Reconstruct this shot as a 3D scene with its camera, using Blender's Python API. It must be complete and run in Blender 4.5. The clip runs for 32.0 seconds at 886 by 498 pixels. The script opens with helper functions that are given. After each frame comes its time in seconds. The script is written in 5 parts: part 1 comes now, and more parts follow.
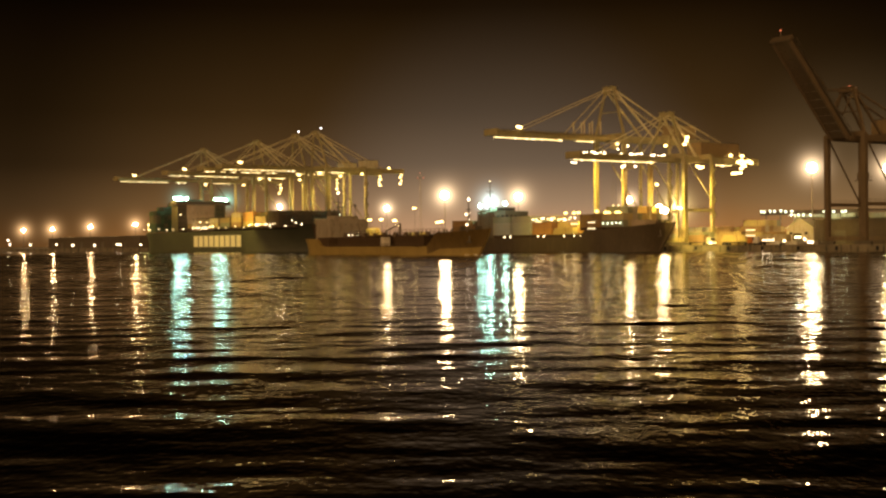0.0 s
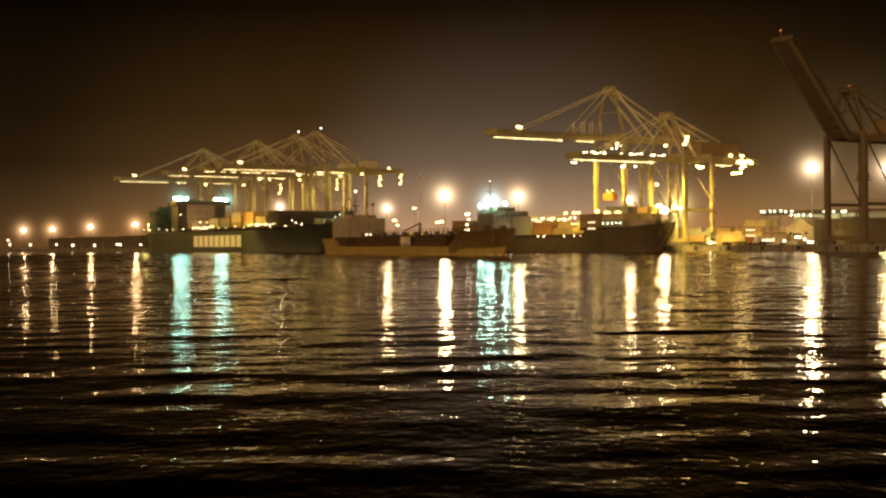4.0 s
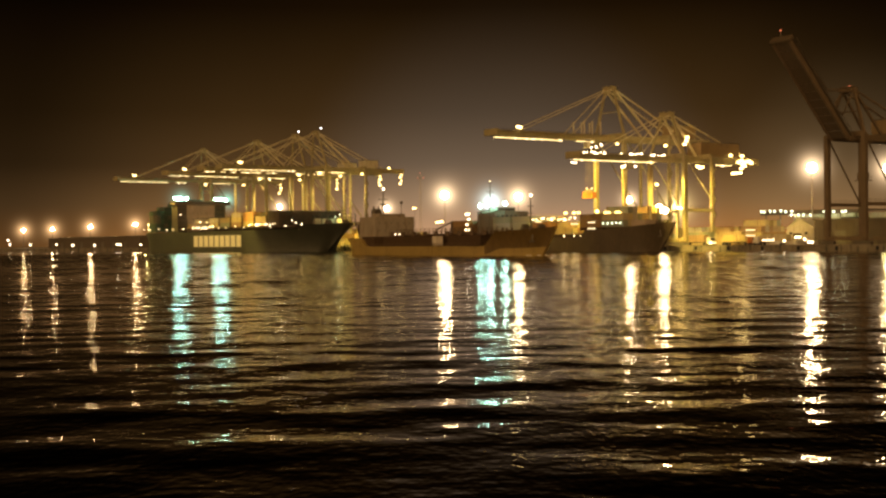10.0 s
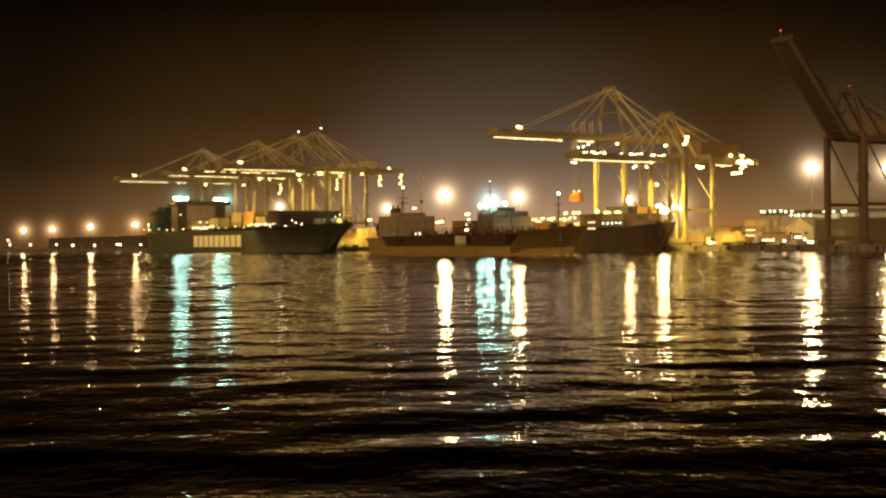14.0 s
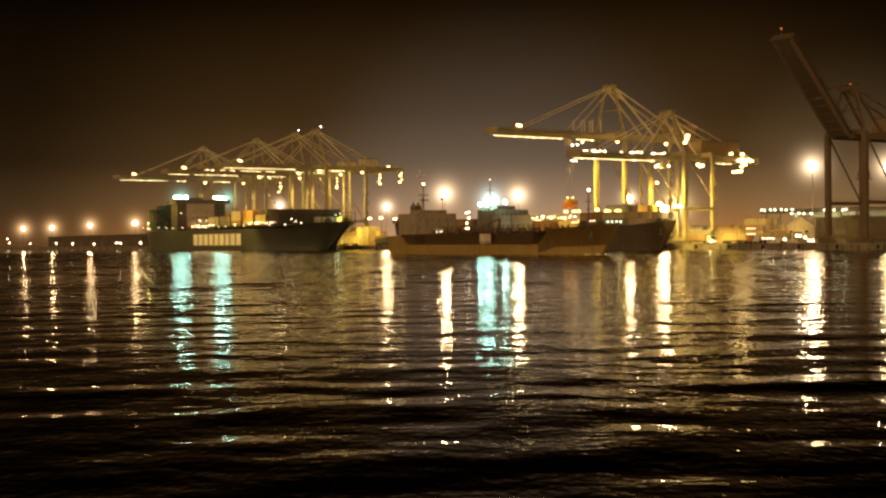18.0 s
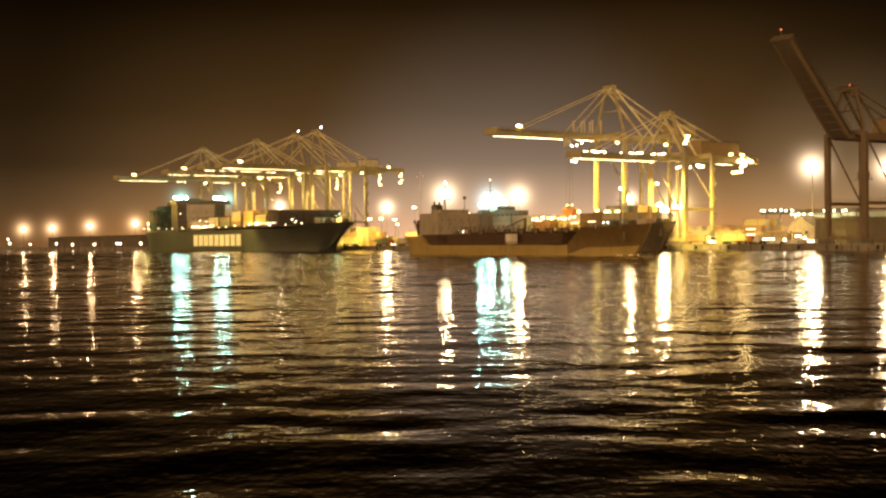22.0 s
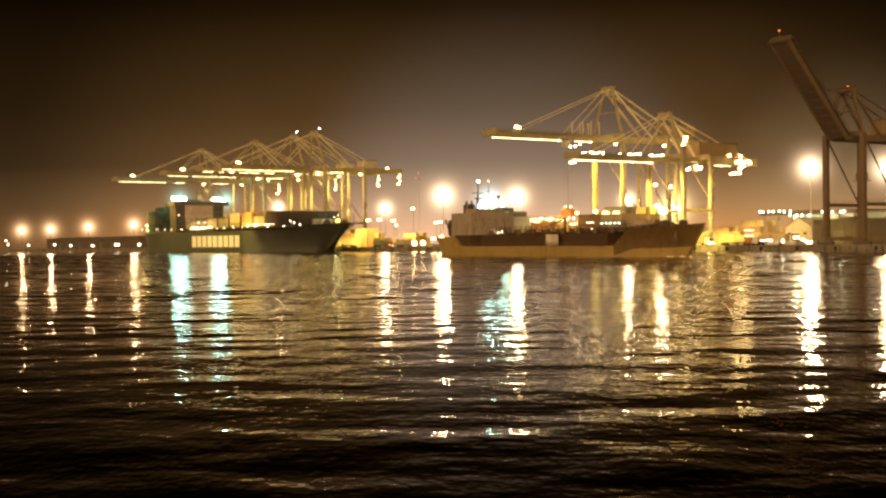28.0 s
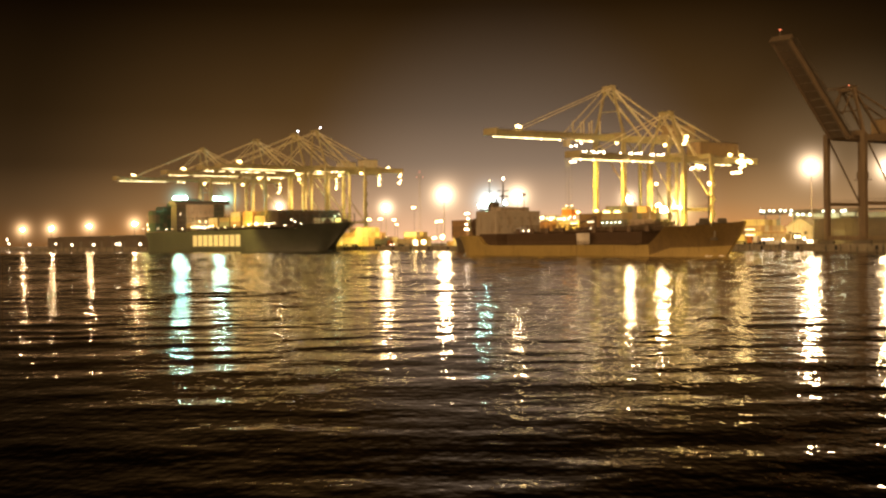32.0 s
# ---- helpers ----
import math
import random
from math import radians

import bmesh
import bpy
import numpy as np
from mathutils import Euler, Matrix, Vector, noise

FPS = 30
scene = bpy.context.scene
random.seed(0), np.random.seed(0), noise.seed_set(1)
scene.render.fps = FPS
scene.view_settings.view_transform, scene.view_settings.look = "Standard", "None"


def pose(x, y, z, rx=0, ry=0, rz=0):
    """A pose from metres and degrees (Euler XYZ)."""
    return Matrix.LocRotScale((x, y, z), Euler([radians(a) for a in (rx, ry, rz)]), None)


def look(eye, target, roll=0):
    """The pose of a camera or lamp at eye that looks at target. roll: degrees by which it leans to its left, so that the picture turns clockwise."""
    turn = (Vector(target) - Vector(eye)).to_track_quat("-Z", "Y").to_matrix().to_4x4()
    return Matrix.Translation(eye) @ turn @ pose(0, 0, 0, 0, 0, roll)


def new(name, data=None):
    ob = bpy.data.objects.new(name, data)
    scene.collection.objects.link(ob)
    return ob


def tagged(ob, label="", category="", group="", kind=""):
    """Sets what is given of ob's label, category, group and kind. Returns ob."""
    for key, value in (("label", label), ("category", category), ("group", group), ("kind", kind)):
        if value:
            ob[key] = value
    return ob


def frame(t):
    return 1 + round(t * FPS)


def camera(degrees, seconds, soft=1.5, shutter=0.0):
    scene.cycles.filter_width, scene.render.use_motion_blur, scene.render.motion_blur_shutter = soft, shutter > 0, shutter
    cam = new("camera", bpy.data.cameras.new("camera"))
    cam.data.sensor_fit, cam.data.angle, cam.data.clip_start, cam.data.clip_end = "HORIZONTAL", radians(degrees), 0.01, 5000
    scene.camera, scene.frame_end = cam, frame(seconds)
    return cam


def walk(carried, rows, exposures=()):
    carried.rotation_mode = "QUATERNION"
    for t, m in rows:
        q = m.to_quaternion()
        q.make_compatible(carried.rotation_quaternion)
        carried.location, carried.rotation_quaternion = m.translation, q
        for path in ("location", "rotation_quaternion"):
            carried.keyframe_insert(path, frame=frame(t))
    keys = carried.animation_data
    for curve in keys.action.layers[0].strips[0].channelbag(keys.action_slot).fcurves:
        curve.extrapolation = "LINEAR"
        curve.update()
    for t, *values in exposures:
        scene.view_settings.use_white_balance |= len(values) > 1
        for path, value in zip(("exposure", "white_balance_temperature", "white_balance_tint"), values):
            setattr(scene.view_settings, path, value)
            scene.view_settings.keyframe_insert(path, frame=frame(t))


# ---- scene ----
# Plan: the water lies at z = 0. The quay runs from near right to far left; its crane rail starts at RAIL,
# t counts metres along the quay away from the viewer, s metres from the rail out over the water.
cam = camera(38.0, 32.0, soft=2.4)
EYE_Z = 4.42
LEAN = -0.573
DEG_PER_STEP = 0.02516


def gaze(dx, dy, forward=0.0):
    """The camera's pose when the picture has slid by dx, dy of its small steps."""
    yaw, tilt = -dx * DEG_PER_STEP, 0.306 - dy * DEG_PER_STEP
    a, e = radians(yaw), radians(-tilt)
    eye = Vector((0.0, forward, EYE_Z))
    way = Vector((math.sin(a) * math.cos(e), math.cos(a) * math.cos(e), math.sin(e)))
    return look(eye, eye + way * 100.0, LEAN)


walk(cam, [
    (0.0, gaze(0, 0)), (14.5, gaze(0, 0)), (16.5, gaze(0, -1.7, 0.7)), (17.5, gaze(0, -2.6, 0.9)), (18.5, gaze(-0.3, -3, 0.6)),
    (19.0, gaze(-1, -4.5, 0.6)), (19.5, gaze(-1, -6.2, 0.6)), (20.5, gaze(-0.8, -6.6, 0.6)), (21.0, gaze(-0.3, -3, 0.5)),
    (21.5, gaze(0, -1.8, 0.5)), (23.0, gaze(0, -0.8, 0.5)), (24.5, gaze(-1.2, 0, 0.4)), (25.5, gaze(-2, 0, 0.4)),
    (27.5, gaze(-2.6, 0.4, 0.4)), (29.0, gaze(-2.8, 0.4, 0.3)), (30.0, gaze(-1.8, 0, 0.3)), (31.0, gaze(-1.2, -0.8, 0.3)), (32.0, gaze(-1.2, -1, 0.3)),
], exposures=[(0.0, 0.0, 8080, 12.5), (13.0, 0.0, 8080, 12.5), (14.5, -0.08, 8080, 12.5), (17.0, -0.34, 8080, 13), (18.0, -0.05, 7900, 13), (19.0, 0.5, 7550, 14.5), (20.0, 0.68, 7450, 14.5), (23.0, 0.77, 7450, 14.5), (32.0, 0.84, 7500, 14.5)])

# ---- plan helpers ----
RAIL = Vector((67.0, 530.0, 0.0))
ALONG = Vector((-0.577, 0.817, 0.0))
OUT = Vector((-0.817, -0.577, 0.0))
QUAY_Z = 2.1
OUT_DEG = math.degrees(math.atan2(OUT.y, OUT.x))
BOW_DEG = math.degrees(math.atan2(-ALONG.y, -ALONG.x))


def spot_at(t, s, z):
    p = RAIL + ALONG * t + OUT * s
    return Vector((p.x, p.y, z))


def quay_pose(t, s, z, turn=0.0):
    """Local x points out over the water, local y along the quay towards the viewer."""
    p = spot_at(t, s, z)
    return pose(p.x, p.y, p.z, 0, 0, OUT_DEG + turn)


# mast lamps: place of the crown and its size
MASTS = (((155.1, 540, 34.2), 1.45), ((187.2, 540, 33.5), 1.45), ((1.4, 800, 33.5), 1.7), ((49.7, 845, 33.6), 1.7), ((-120.2, 950, 31.6), 1.1), ((-39.1, 900, 28.4), 1.2), ((81.4, 560, 22.0), 0.9))
STREET_LAMPS = ((868.4, 20.0), (782.8, 19.9), (683.9, 20.5), (582.1, 20.8))


# ---- world: a hazy night sky lit by the harbour ----
world = bpy.data.worlds.new("night_sky")
scene.world = world
world.use_nodes = True
wt = world.node_tree
wt.nodes.clear()


def sky_math(op, *values):
    """A math node fed with numbers or sockets."""
    n = wt.nodes.new("ShaderNodeMath")
    n.operation = op
    for i, v in enumerate(values):
        if isinstance(v, (int, float)):
            n.inputs[i].default_value = v
        else:
            wt.links.new(v, n.inputs[i])
    return n.outputs[0]


def sky_dot(way):
    n = wt.nodes.new("ShaderNodeVectorMath")
    n.operation = "DOT_PRODUCT"
    n.inputs[1].default_value = Vector(way).normalized()
    wt.links.new(w_coord.outputs["Generated"], n.inputs[0])
    return n.outputs["Value"]


def sky_range(value, a, b, lo, hi):
    n = wt.nodes.new("ShaderNodeMapRange")
    n.interpolation_type = "SMOOTHSTEP"
    for i, v in enumerate((a, b, lo, hi), 1):
        n.inputs[i].default_value = v
    wt.links.new(value, n.inputs[0])
    return n.outputs[0]


w_coord = wt.nodes.new("ShaderNodeTexCoord")
w_sep = wt.nodes.new("ShaderNodeSeparateXYZ")
wt.links.new(w_coord.outputs["Generated"], w_sep.inputs[0])
w_up = sky_math("ABSOLUTE", w_sep.outputs["Z"])
w_ramp = wt.nodes.new("ShaderNodeValToRGB")
w_cr = w_ramp.color_ramp
w_cr.elements[0].position, w_cr.elements[0].color = 0.0, (0.46, 0.215, 0.072, 1)
w_cr.elements[1].position, w_cr.elements[1].color = 1.0, (0.0004, 0.0003, 0.0002, 1)
for pos, col in ((0.03, (0.237, 0.133, 0.057)), (0.06, (0.093, 0.0520, 0.0212)), (0.10, (0.050, 0.0270, 0.0096)), (0.18, (0.0112, 0.0054, 0.0015)), (0.25, (0.0016, 0.0007, 0.0002)), (0.4, (0.0005, 0.0003, 0.0001))):
    w_cr.elements.new(pos).color = (*col, 1)
wt.links.new(w_up, w_ramp.inputs[0])
# the glow is strongest over the terminal and fades to both sides
w_side = sky_range(sky_dot((0.045, 1.0, 0.02)), 0.93, 1.0, 0.21, 1.0)
# mast-lit haze over the middle of the terminal, painted as a sky lobe
w_core = wt.nodes.new("ShaderNodeBackground")
w_core.inputs["Color"].default_value = (0.122, 0.138, 0.150, 1)
wt.links.new(sky_math("MULTIPLY", sky_range(sky_dot((0.05, 1.0, 0.03)), 0.9850, 1.0, 0.0, 1.0), sky_math("POWER", 2.718, sky_math("MULTIPLY", w_up, -16.0))), w_core.inputs["Strength"])
# and a second such lobe around the right-hand masts
w_mast = wt.nodes.new("ShaderNodeBackground")
w_mast.inputs["Color"].default_value = (0.105, 0.078, 0.046, 1)
wt.links.new(sky_math("MULTIPLY", sky_range(sky_dot((0.325, 1.0, 0.05)), 0.9945, 1.0, 0.0, 1.0), sky_math("POWER", 2.718, sky_math("MULTIPLY", w_up, -15.0))), w_mast.inputs["Strength"])
w_noise = wt.nodes.new("ShaderNodeTexNoise")
w_noise.inputs["Scale"].default_value, w_noise.inputs["Detail"].default_value = 3.0, 3.0
wt.links.new(w_coord.outputs["Generated"], w_noise.inputs["Vector"])
w_var = sky_range(w_noise.outputs[0], 0.2, 0.8, 0.85, 1.15)
w_bg = wt.nodes.new("ShaderNodeBackground")
wt.links.new(w_ramp.outputs[0], w_bg.inputs["Color"])
wt.links.new(sky_math("MULTIPLY", w_side, w_var), w_bg.inputs["Strength"])
# glow added behind the viewer, no source seen, to fill the sides facing it
REAR_FILL = 2.4
w_rear = wt.nodes.new("ShaderNodeBackground")
w_rear.inputs["Color"].default_value = (1.0, 0.64, 0.31, 1)
w_low = sky_math("POWER", 2.718, sky_math("MULTIPLY", w_up, -2.2))
wt.links.new(sky_math("MULTIPLY", sky_math("MULTIPLY", sky_range(sky_dot((-0.45, -1.0, 0.1)), 0.0, 1.0, 0.0, 1.0), w_low), REAR_FILL), w_rear.inputs["Strength"])
w_sum, w_out = wt.nodes.new("ShaderNodeAddShader"), wt.nodes.new("ShaderNodeOutputWorld")
wt.links.new(w_bg.outputs[0], w_sum.inputs[0])
wt.links.new(w_rear.outputs[0], w_sum.inputs[1])
w_all = wt.nodes.new("ShaderNodeAddShader")
wt.links.new(w_sum.outputs[0], w_all.inputs[0])
wt.links.new(w_core.outputs[0], w_all.inputs[1])
w_full = wt.nodes.new("ShaderNodeAddShader")
wt.links.new(w_all.outputs[0], w_full.inputs[0])
wt.links.new(w_mast.outputs[0], w_full.inputs[1])

# halos around the strong lamps, painted into the sky in place of scattered light
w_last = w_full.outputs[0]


def painted_halo(place, color, strength, fade):
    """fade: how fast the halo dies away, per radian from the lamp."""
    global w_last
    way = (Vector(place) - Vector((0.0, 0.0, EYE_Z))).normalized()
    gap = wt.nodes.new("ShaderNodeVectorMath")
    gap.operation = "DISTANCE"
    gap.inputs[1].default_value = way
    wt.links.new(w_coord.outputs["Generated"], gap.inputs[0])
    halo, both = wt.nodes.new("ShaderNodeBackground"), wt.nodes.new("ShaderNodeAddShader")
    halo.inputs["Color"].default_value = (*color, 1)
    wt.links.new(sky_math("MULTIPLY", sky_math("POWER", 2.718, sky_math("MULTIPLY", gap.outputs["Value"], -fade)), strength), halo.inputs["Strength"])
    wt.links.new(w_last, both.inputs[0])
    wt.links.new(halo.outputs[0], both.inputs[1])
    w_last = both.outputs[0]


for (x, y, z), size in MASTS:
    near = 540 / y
    painted_halo((x, y, z), (1.0, 0.76, 0.52), 5.0, 310 / (size * (near if near < 0.9 else 0.85)))
for t, z in STREET_LAMPS:
    painted_halo(spot_at(t, -30, z), (1.0, 0.62, 0.32), 3.2, 430)
painted_halo(spot_at(46, 24, 21.4), (0.6, 0.88, 1.0), 5.0, 270)
painted_halo(spot_at(-36, -4, 17.4), (1.0, 0.80, 0.36), 5.0, 240)
for s in (39.0, 8.4):
    painted_halo(spot_at(336, s, 32.0), (0.3, 0.9, 0.8), 2.0, 380)
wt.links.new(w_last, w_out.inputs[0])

def light(name, place, power, color, radius=0.5, target=None, cone=120, blend=0.6):
    data = bpy.data.lights.new(name, "POINT" if target is None else "SPOT")
    data.energy, data.color, data.shadow_soft_size = power, color, radius
    ob = new(name, data)
    if target is None:
        ob.location = place
    else:
        data.spot_size, data.spot_blend = radians(cone), blend
        ob.matrix_world = look(place, target)
    return ob


SODIUM, WARM, COOL = (1.0, 0.77, 0.19), (1.0, 0.78, 0.48), (0.25, 1.0, 0.78)


# ---- materials ----
def surface(name, color, rough=0.6, metal=0.0, vary=0.25, grain=1.2, bump=0.15, wear=None, islands=False, palette=None):
    """Paint, steel or concrete with stains at two scales; wear: a second colour in streaks."""
    m = bpy.data.materials.new(name)
    m.use_nodes = True
    nt = m.node_tree
    bsdf = nt.nodes["Principled BSDF"]
    bsdf.inputs["Roughness"].default_value, bsdf.inputs["Metallic"].default_value = rough, metal
    co = nt.nodes.new("ShaderNodeTexCoord")
    big, small = nt.nodes.new("ShaderNodeTexNoise"), nt.nodes.new("ShaderNodeTexNoise")
    big.inputs["Scale"].default_value, big.inputs["Detail"].default_value = grain * 0.15, 4
    small.inputs["Scale"].default_value, small.inputs["Detail"].default_value = grain * 2.0, 5
    nt.links.new(co.outputs["Object"], big.inputs["Vector"])
    nt.links.new(co.outputs["Object"], small.inputs["Vector"])
    add = nt.nodes.new("ShaderNodeMath")
    add.operation = "ADD"
    nt.links.new(big.outputs[0], add.inputs[0])
    nt.links.new(small.outputs[0], add.inputs[1])
    scale = nt.nodes.new("ShaderNodeMapRange")
    scale.inputs["From Min"].default_value, scale.inputs["From Max"].default_value = 0.6, 1.4
    scale.inputs["To Min"].default_value, scale.inputs["To Max"].default_value = 1 - vary, 1 + vary
    nt.links.new(add.outputs[0], scale.inputs["Value"])
    mul = nt.nodes.new("ShaderNodeVectorMath")
    mul.operation = "SCALE"
    mul.inputs[0].default_value = color
    if palette:
        info, ramp = nt.nodes.new("ShaderNodeNewGeometry" if islands else "ShaderNodeObjectInfo"), nt.nodes.new("ShaderNodeValToRGB")
        ramp.color_ramp.interpolation = "CONSTANT"
        ramp.color_ramp.elements[0].color = (*palette[0], 1)
        ramp.color_ramp.elements[1].position, ramp.color_ramp.elements[1].color = 1 / len(palette), (*palette[1], 1)
        for i, c in enumerate(palette[2:], 2):
            ramp.color_ramp.elements.new(i / len(palette)).color = (*c, 1)
        nt.links.new(info.outputs["Random Per Island" if islands else "Random"], ramp.inputs[0])
        nt.links.new(ramp.outputs[0], mul.inputs[0])
    nt.links.new(scale.outputs[0], mul.inputs["Scale"])
    last = mul.outputs[0]
    if wear:
        streak = nt.nodes.new("ShaderNodeTexNoise")
        mapping = nt.nodes.new("ShaderNodeMapping")
        mapping.inputs["Scale"].default_value = (0.6, 0.6, 0.12)
        streak.inputs["Scale"].default_value, streak.inputs["Detail"].default_value = 1.3, 6
        nt.links.new(co.outputs["Object"], mapping.inputs["Vector"])
        nt.links.new(mapping.outputs[0], streak.inputs["Vector"])
        cut = nt.nodes.new("ShaderNodeMapRange")
        cut.inputs["From Min"].default_value, cut.inputs["From Max"].default_value = 0.55, 0.72
        nt.links.new(streak.outputs[0], cut.inputs["Value"])
        mix = nt.nodes.new("ShaderNodeMix")
        mix.data_type = "RGBA"
        mix.inputs[7].default_value = (*wear, 1)
        nt.links.new(cut.outputs[0], mix.inputs[0])
        nt.links.new(last, mix.inputs[6])
        last = mix.outputs[2]
    nt.links.new(last, bsdf.inputs["Base Color"])
    if bump:
        bn = nt.nodes.new("ShaderNodeBump")
        bn.inputs["Strength"].default_value, bn.inputs["Distance"].default_value = bump, 0.05
        nt.links.new(small.outputs[0], bn.inputs["Height"])
        nt.links.new(bn.outputs[0], bsdf.inputs["Normal"])
    return m


def glow(name, color, strength, base=0.8):
    m = bpy.data.materials.new(name)
    m.use_nodes = True
    b = m.node_tree.nodes["Principled BSDF"]
    b.inputs["Base Color"].default_value = (base, base, base, 1)
    b.inputs["Emission Color"].default_value = (*color, 1)
    b.inputs["Emission Strength"].default_value = strength
    return m


M_CRANE = surface("crane_paint", (0.33, 0.28, 0.15), 0.5, wear=(0.22, 0.16, 0.08))
M_CRANE_DARK = surface("old_crane_paint", (0.14, 0.098, 0.058), 0.7, wear=(0.12, 0.08, 0.05))
M_STEEL = surface("dark_steel", (0.13, 0.11, 0.085), 0.5, metal=0.4)
M_CABLE = surface("steel_rope", (0.60, 0.52, 0.34), 0.5, vary=0.1, bump=0)
M_CONCRETE = surface("quay_concrete", (0.30, 0.28, 0.25), 0.85, vary=0.35, grain=0.6, bump=0.4)
M_WALL = surface("quay_wall_concrete", (0.22, 0.19, 0.14), 0.9, vary=0.4, wear=(0.03, 0.03, 0.025))
M_FOAM = surface("foam", (0.75, 0.72, 0.66), 0.6, vary=0.1)
M_BOOM_DARK = surface("dark_boom_plating", (0.085, 0.060, 0.036), 0.8, wear=(0.11, 0.075, 0.045))
M_RUBBER = surface("rubber", (0.025, 0.025, 0.025), 0.8)
M_GREEN_HULL = surface("green_hull_paint", (0.060, 0.063, 0.049), 0.5, vary=0.2, wear=(0.070, 0.070, 0.050))
M_BLACK_HULL = surface("black_hull_paint", (0.080, 0.060, 0.038), 0.5, wear=(0.11, 0.08, 0.05))
M_BROWN_HULL = surface("ochre_hull_paint", (0.33, 0.235, 0.08), 0.55, wear=(0.25, 0.17, 0.06))
M_FORE_SHADE = surface("shaded_forecastle_paint", (0.135, 0.085, 0.028), 0.6, wear=(0.10, 0.062, 0.022))
M_WHITE = surface("cream_ship_paint", (0.66, 0.60, 0.52), 0.5, vary=0.12, wear=(0.42, 0.33, 0.24))
M_LETTER = surface("white_letter_paint", (0.82, 0.78, 0.66), 0.5, vary=0.08)
M_GREY = surface("weathered_grey_ship_paint", (0.46, 0.40, 0.34), 0.55, vary=0.15, wear=(0.34, 0.27, 0.2))
M_TANKER_HOUSE = surface("weathered_tanker_house_paint", (0.34, 0.29, 0.23), 0.55, vary=0.2, wear=(0.22, 0.16, 0.11))
M_OCHRE_HOUSE = surface("dim_ochre_ship_paint", (0.40, 0.32, 0.25), 0.6, vary=0.2, wear=(0.28, 0.2, 0.14))
M_TAN = surface("tan_ship_paint", (0.15, 0.13, 0.10), 0.55, vary=0.15, wear=(0.11, 0.09, 0.065))
M_DECK = surface("deck_paint", (0.062, 0.034, 0.016), 0.7)
M_PIPE = surface("deck_pipe_paint", (0.11, 0.07, 0.04), 0.5)
M_GLASS_DULL = surface("dull_pale_window_glass", (0.24, 0.20, 0.16), 0.3, vary=0.1, bump=0)
M_GLASS = surface("dark_window_glass", (0.05, 0.045, 0.045), 0.08, vary=0.05, bump=0)
YARD_PAINTS = [(0.46, 0.38, 0.22), (0.50, 0.40, 0.20), (0.34, 0.22, 0.12), (0.42, 0.37, 0.29), (0.24, 0.25, 0.18), (0.36, 0.27, 0.15)]
GREEN_PAINTS = [(0.055, 0.10, 0.07), (0.07, 0.13, 0.09), (0.06, 0.09, 0.065), (0.13, 0.12, 0.09)]
M_BOX_GREEN = surface("green_container_paint", (1, 1, 1), 0.55, vary=0.18, wear=(0.06, 0.05, 0.03), palette=GREEN_PAINTS)
M_BOX_ISLAND = surface("container_paint_joined", (1, 1, 1), 0.55, vary=0.18, wear=(0.20, 0.10, 0.05), palette=YARD_PAINTS, islands=True)
M_BOX_GREEN_ISLAND = surface("green_container_paint_joined", (1, 1, 1), 0.55, vary=0.18, wear=(0.06, 0.05, 0.03), palette=GREEN_PAINTS, islands=True)
M_BOX_YARD = surface("yard_container_paint", (1, 1, 1), 0.55, vary=0.18, wear=(0.24, 0.16, 0.09), palette=YARD_PAINTS)
RUST_PAINTS = [(0.42, 0.22, 0.08), (0.46, 0.30, 0.11), (0.34, 0.18, 0.08), (0.46, 0.36, 0.16)]
M_BOX_RUST = surface("rust_orange_container_paint", (1, 1, 1), 0.55, vary=0.18, wear=(0.24, 0.12, 0.06), palette=RUST_PAINTS)
M_BOX_PALE = surface("pale_grey_container_paint", (1, 1, 1), 0.55, vary=0.15, wear=(0.3, 0.28, 0.2), palette=[(0.24, 0.26, 0.20), (0.30, 0.30, 0.25), (0.21, 0.24, 0.18), (0.27, 0.26, 0.22)])
M_BOX_BROWN = surface("brown_container_paint", (1, 1, 1), 0.55, vary=0.15, wear=(0.1, 0.06, 0.03), palette=[(0.24, 0.15, 0.07), (0.3, 0.18, 0.08), (0.2, 0.14, 0.08)])
M_BOX_DARK = surface("dark_container_paint", (1, 1, 1), 0.6, vary=0.2, wear=(0.06, 0.04, 0.025), palette=[(0.075, 0.065, 0.05), (0.09, 0.075, 0.05), (0.065, 0.075, 0.06), (0.10, 0.075, 0.05)])
M_ORANGE = surface("orange_container_paint", (0.52, 0.18, 0.04), 0.5, vary=0.15, wear=(0.3, 0.1, 0.03))
M_HOUSE = surface("machine_house_paint", (0.55, 0.50, 0.36), 0.5, vary=0.12, wear=(0.3, 0.24, 0.14))
# brown, made darker than M_HOUSE to stand for the unlit crane tops
M_MACHINE_SHADE = surface("shaded_machinery_house_paint", (0.26, 0.18, 0.09), 0.55, vary=0.15, wear=(0.17, 0.11, 0.06))
M_SHED = surface("shed_cladding", (0.10, 0.075, 0.05), 0.7, vary=0.2)

G_MAST = glow("mast_lamp_glass", (1.0, 0.73, 0.42), 130)
G_STREET = glow("street_lamp_glass", (1.0, 0.66, 0.36), 130)
G_FLOOD = glow("floodlight_glass", (1.0, 0.74, 0.32), 8)
G_DECK_FLOOD = glow("deck_floodlight_glass", (1.0, 0.72, 0.25), 4)
G_STRIP = glow("boom_lamp_glass", (1.0, 0.80, 0.40), 4.5)
G_COOL = glow("halide_lamp_glass", (0.38, 1.0, 0.95), 105)
G_SMALL = glow("deck_lamp_glass", (1.0, 0.84, 0.62), 10)
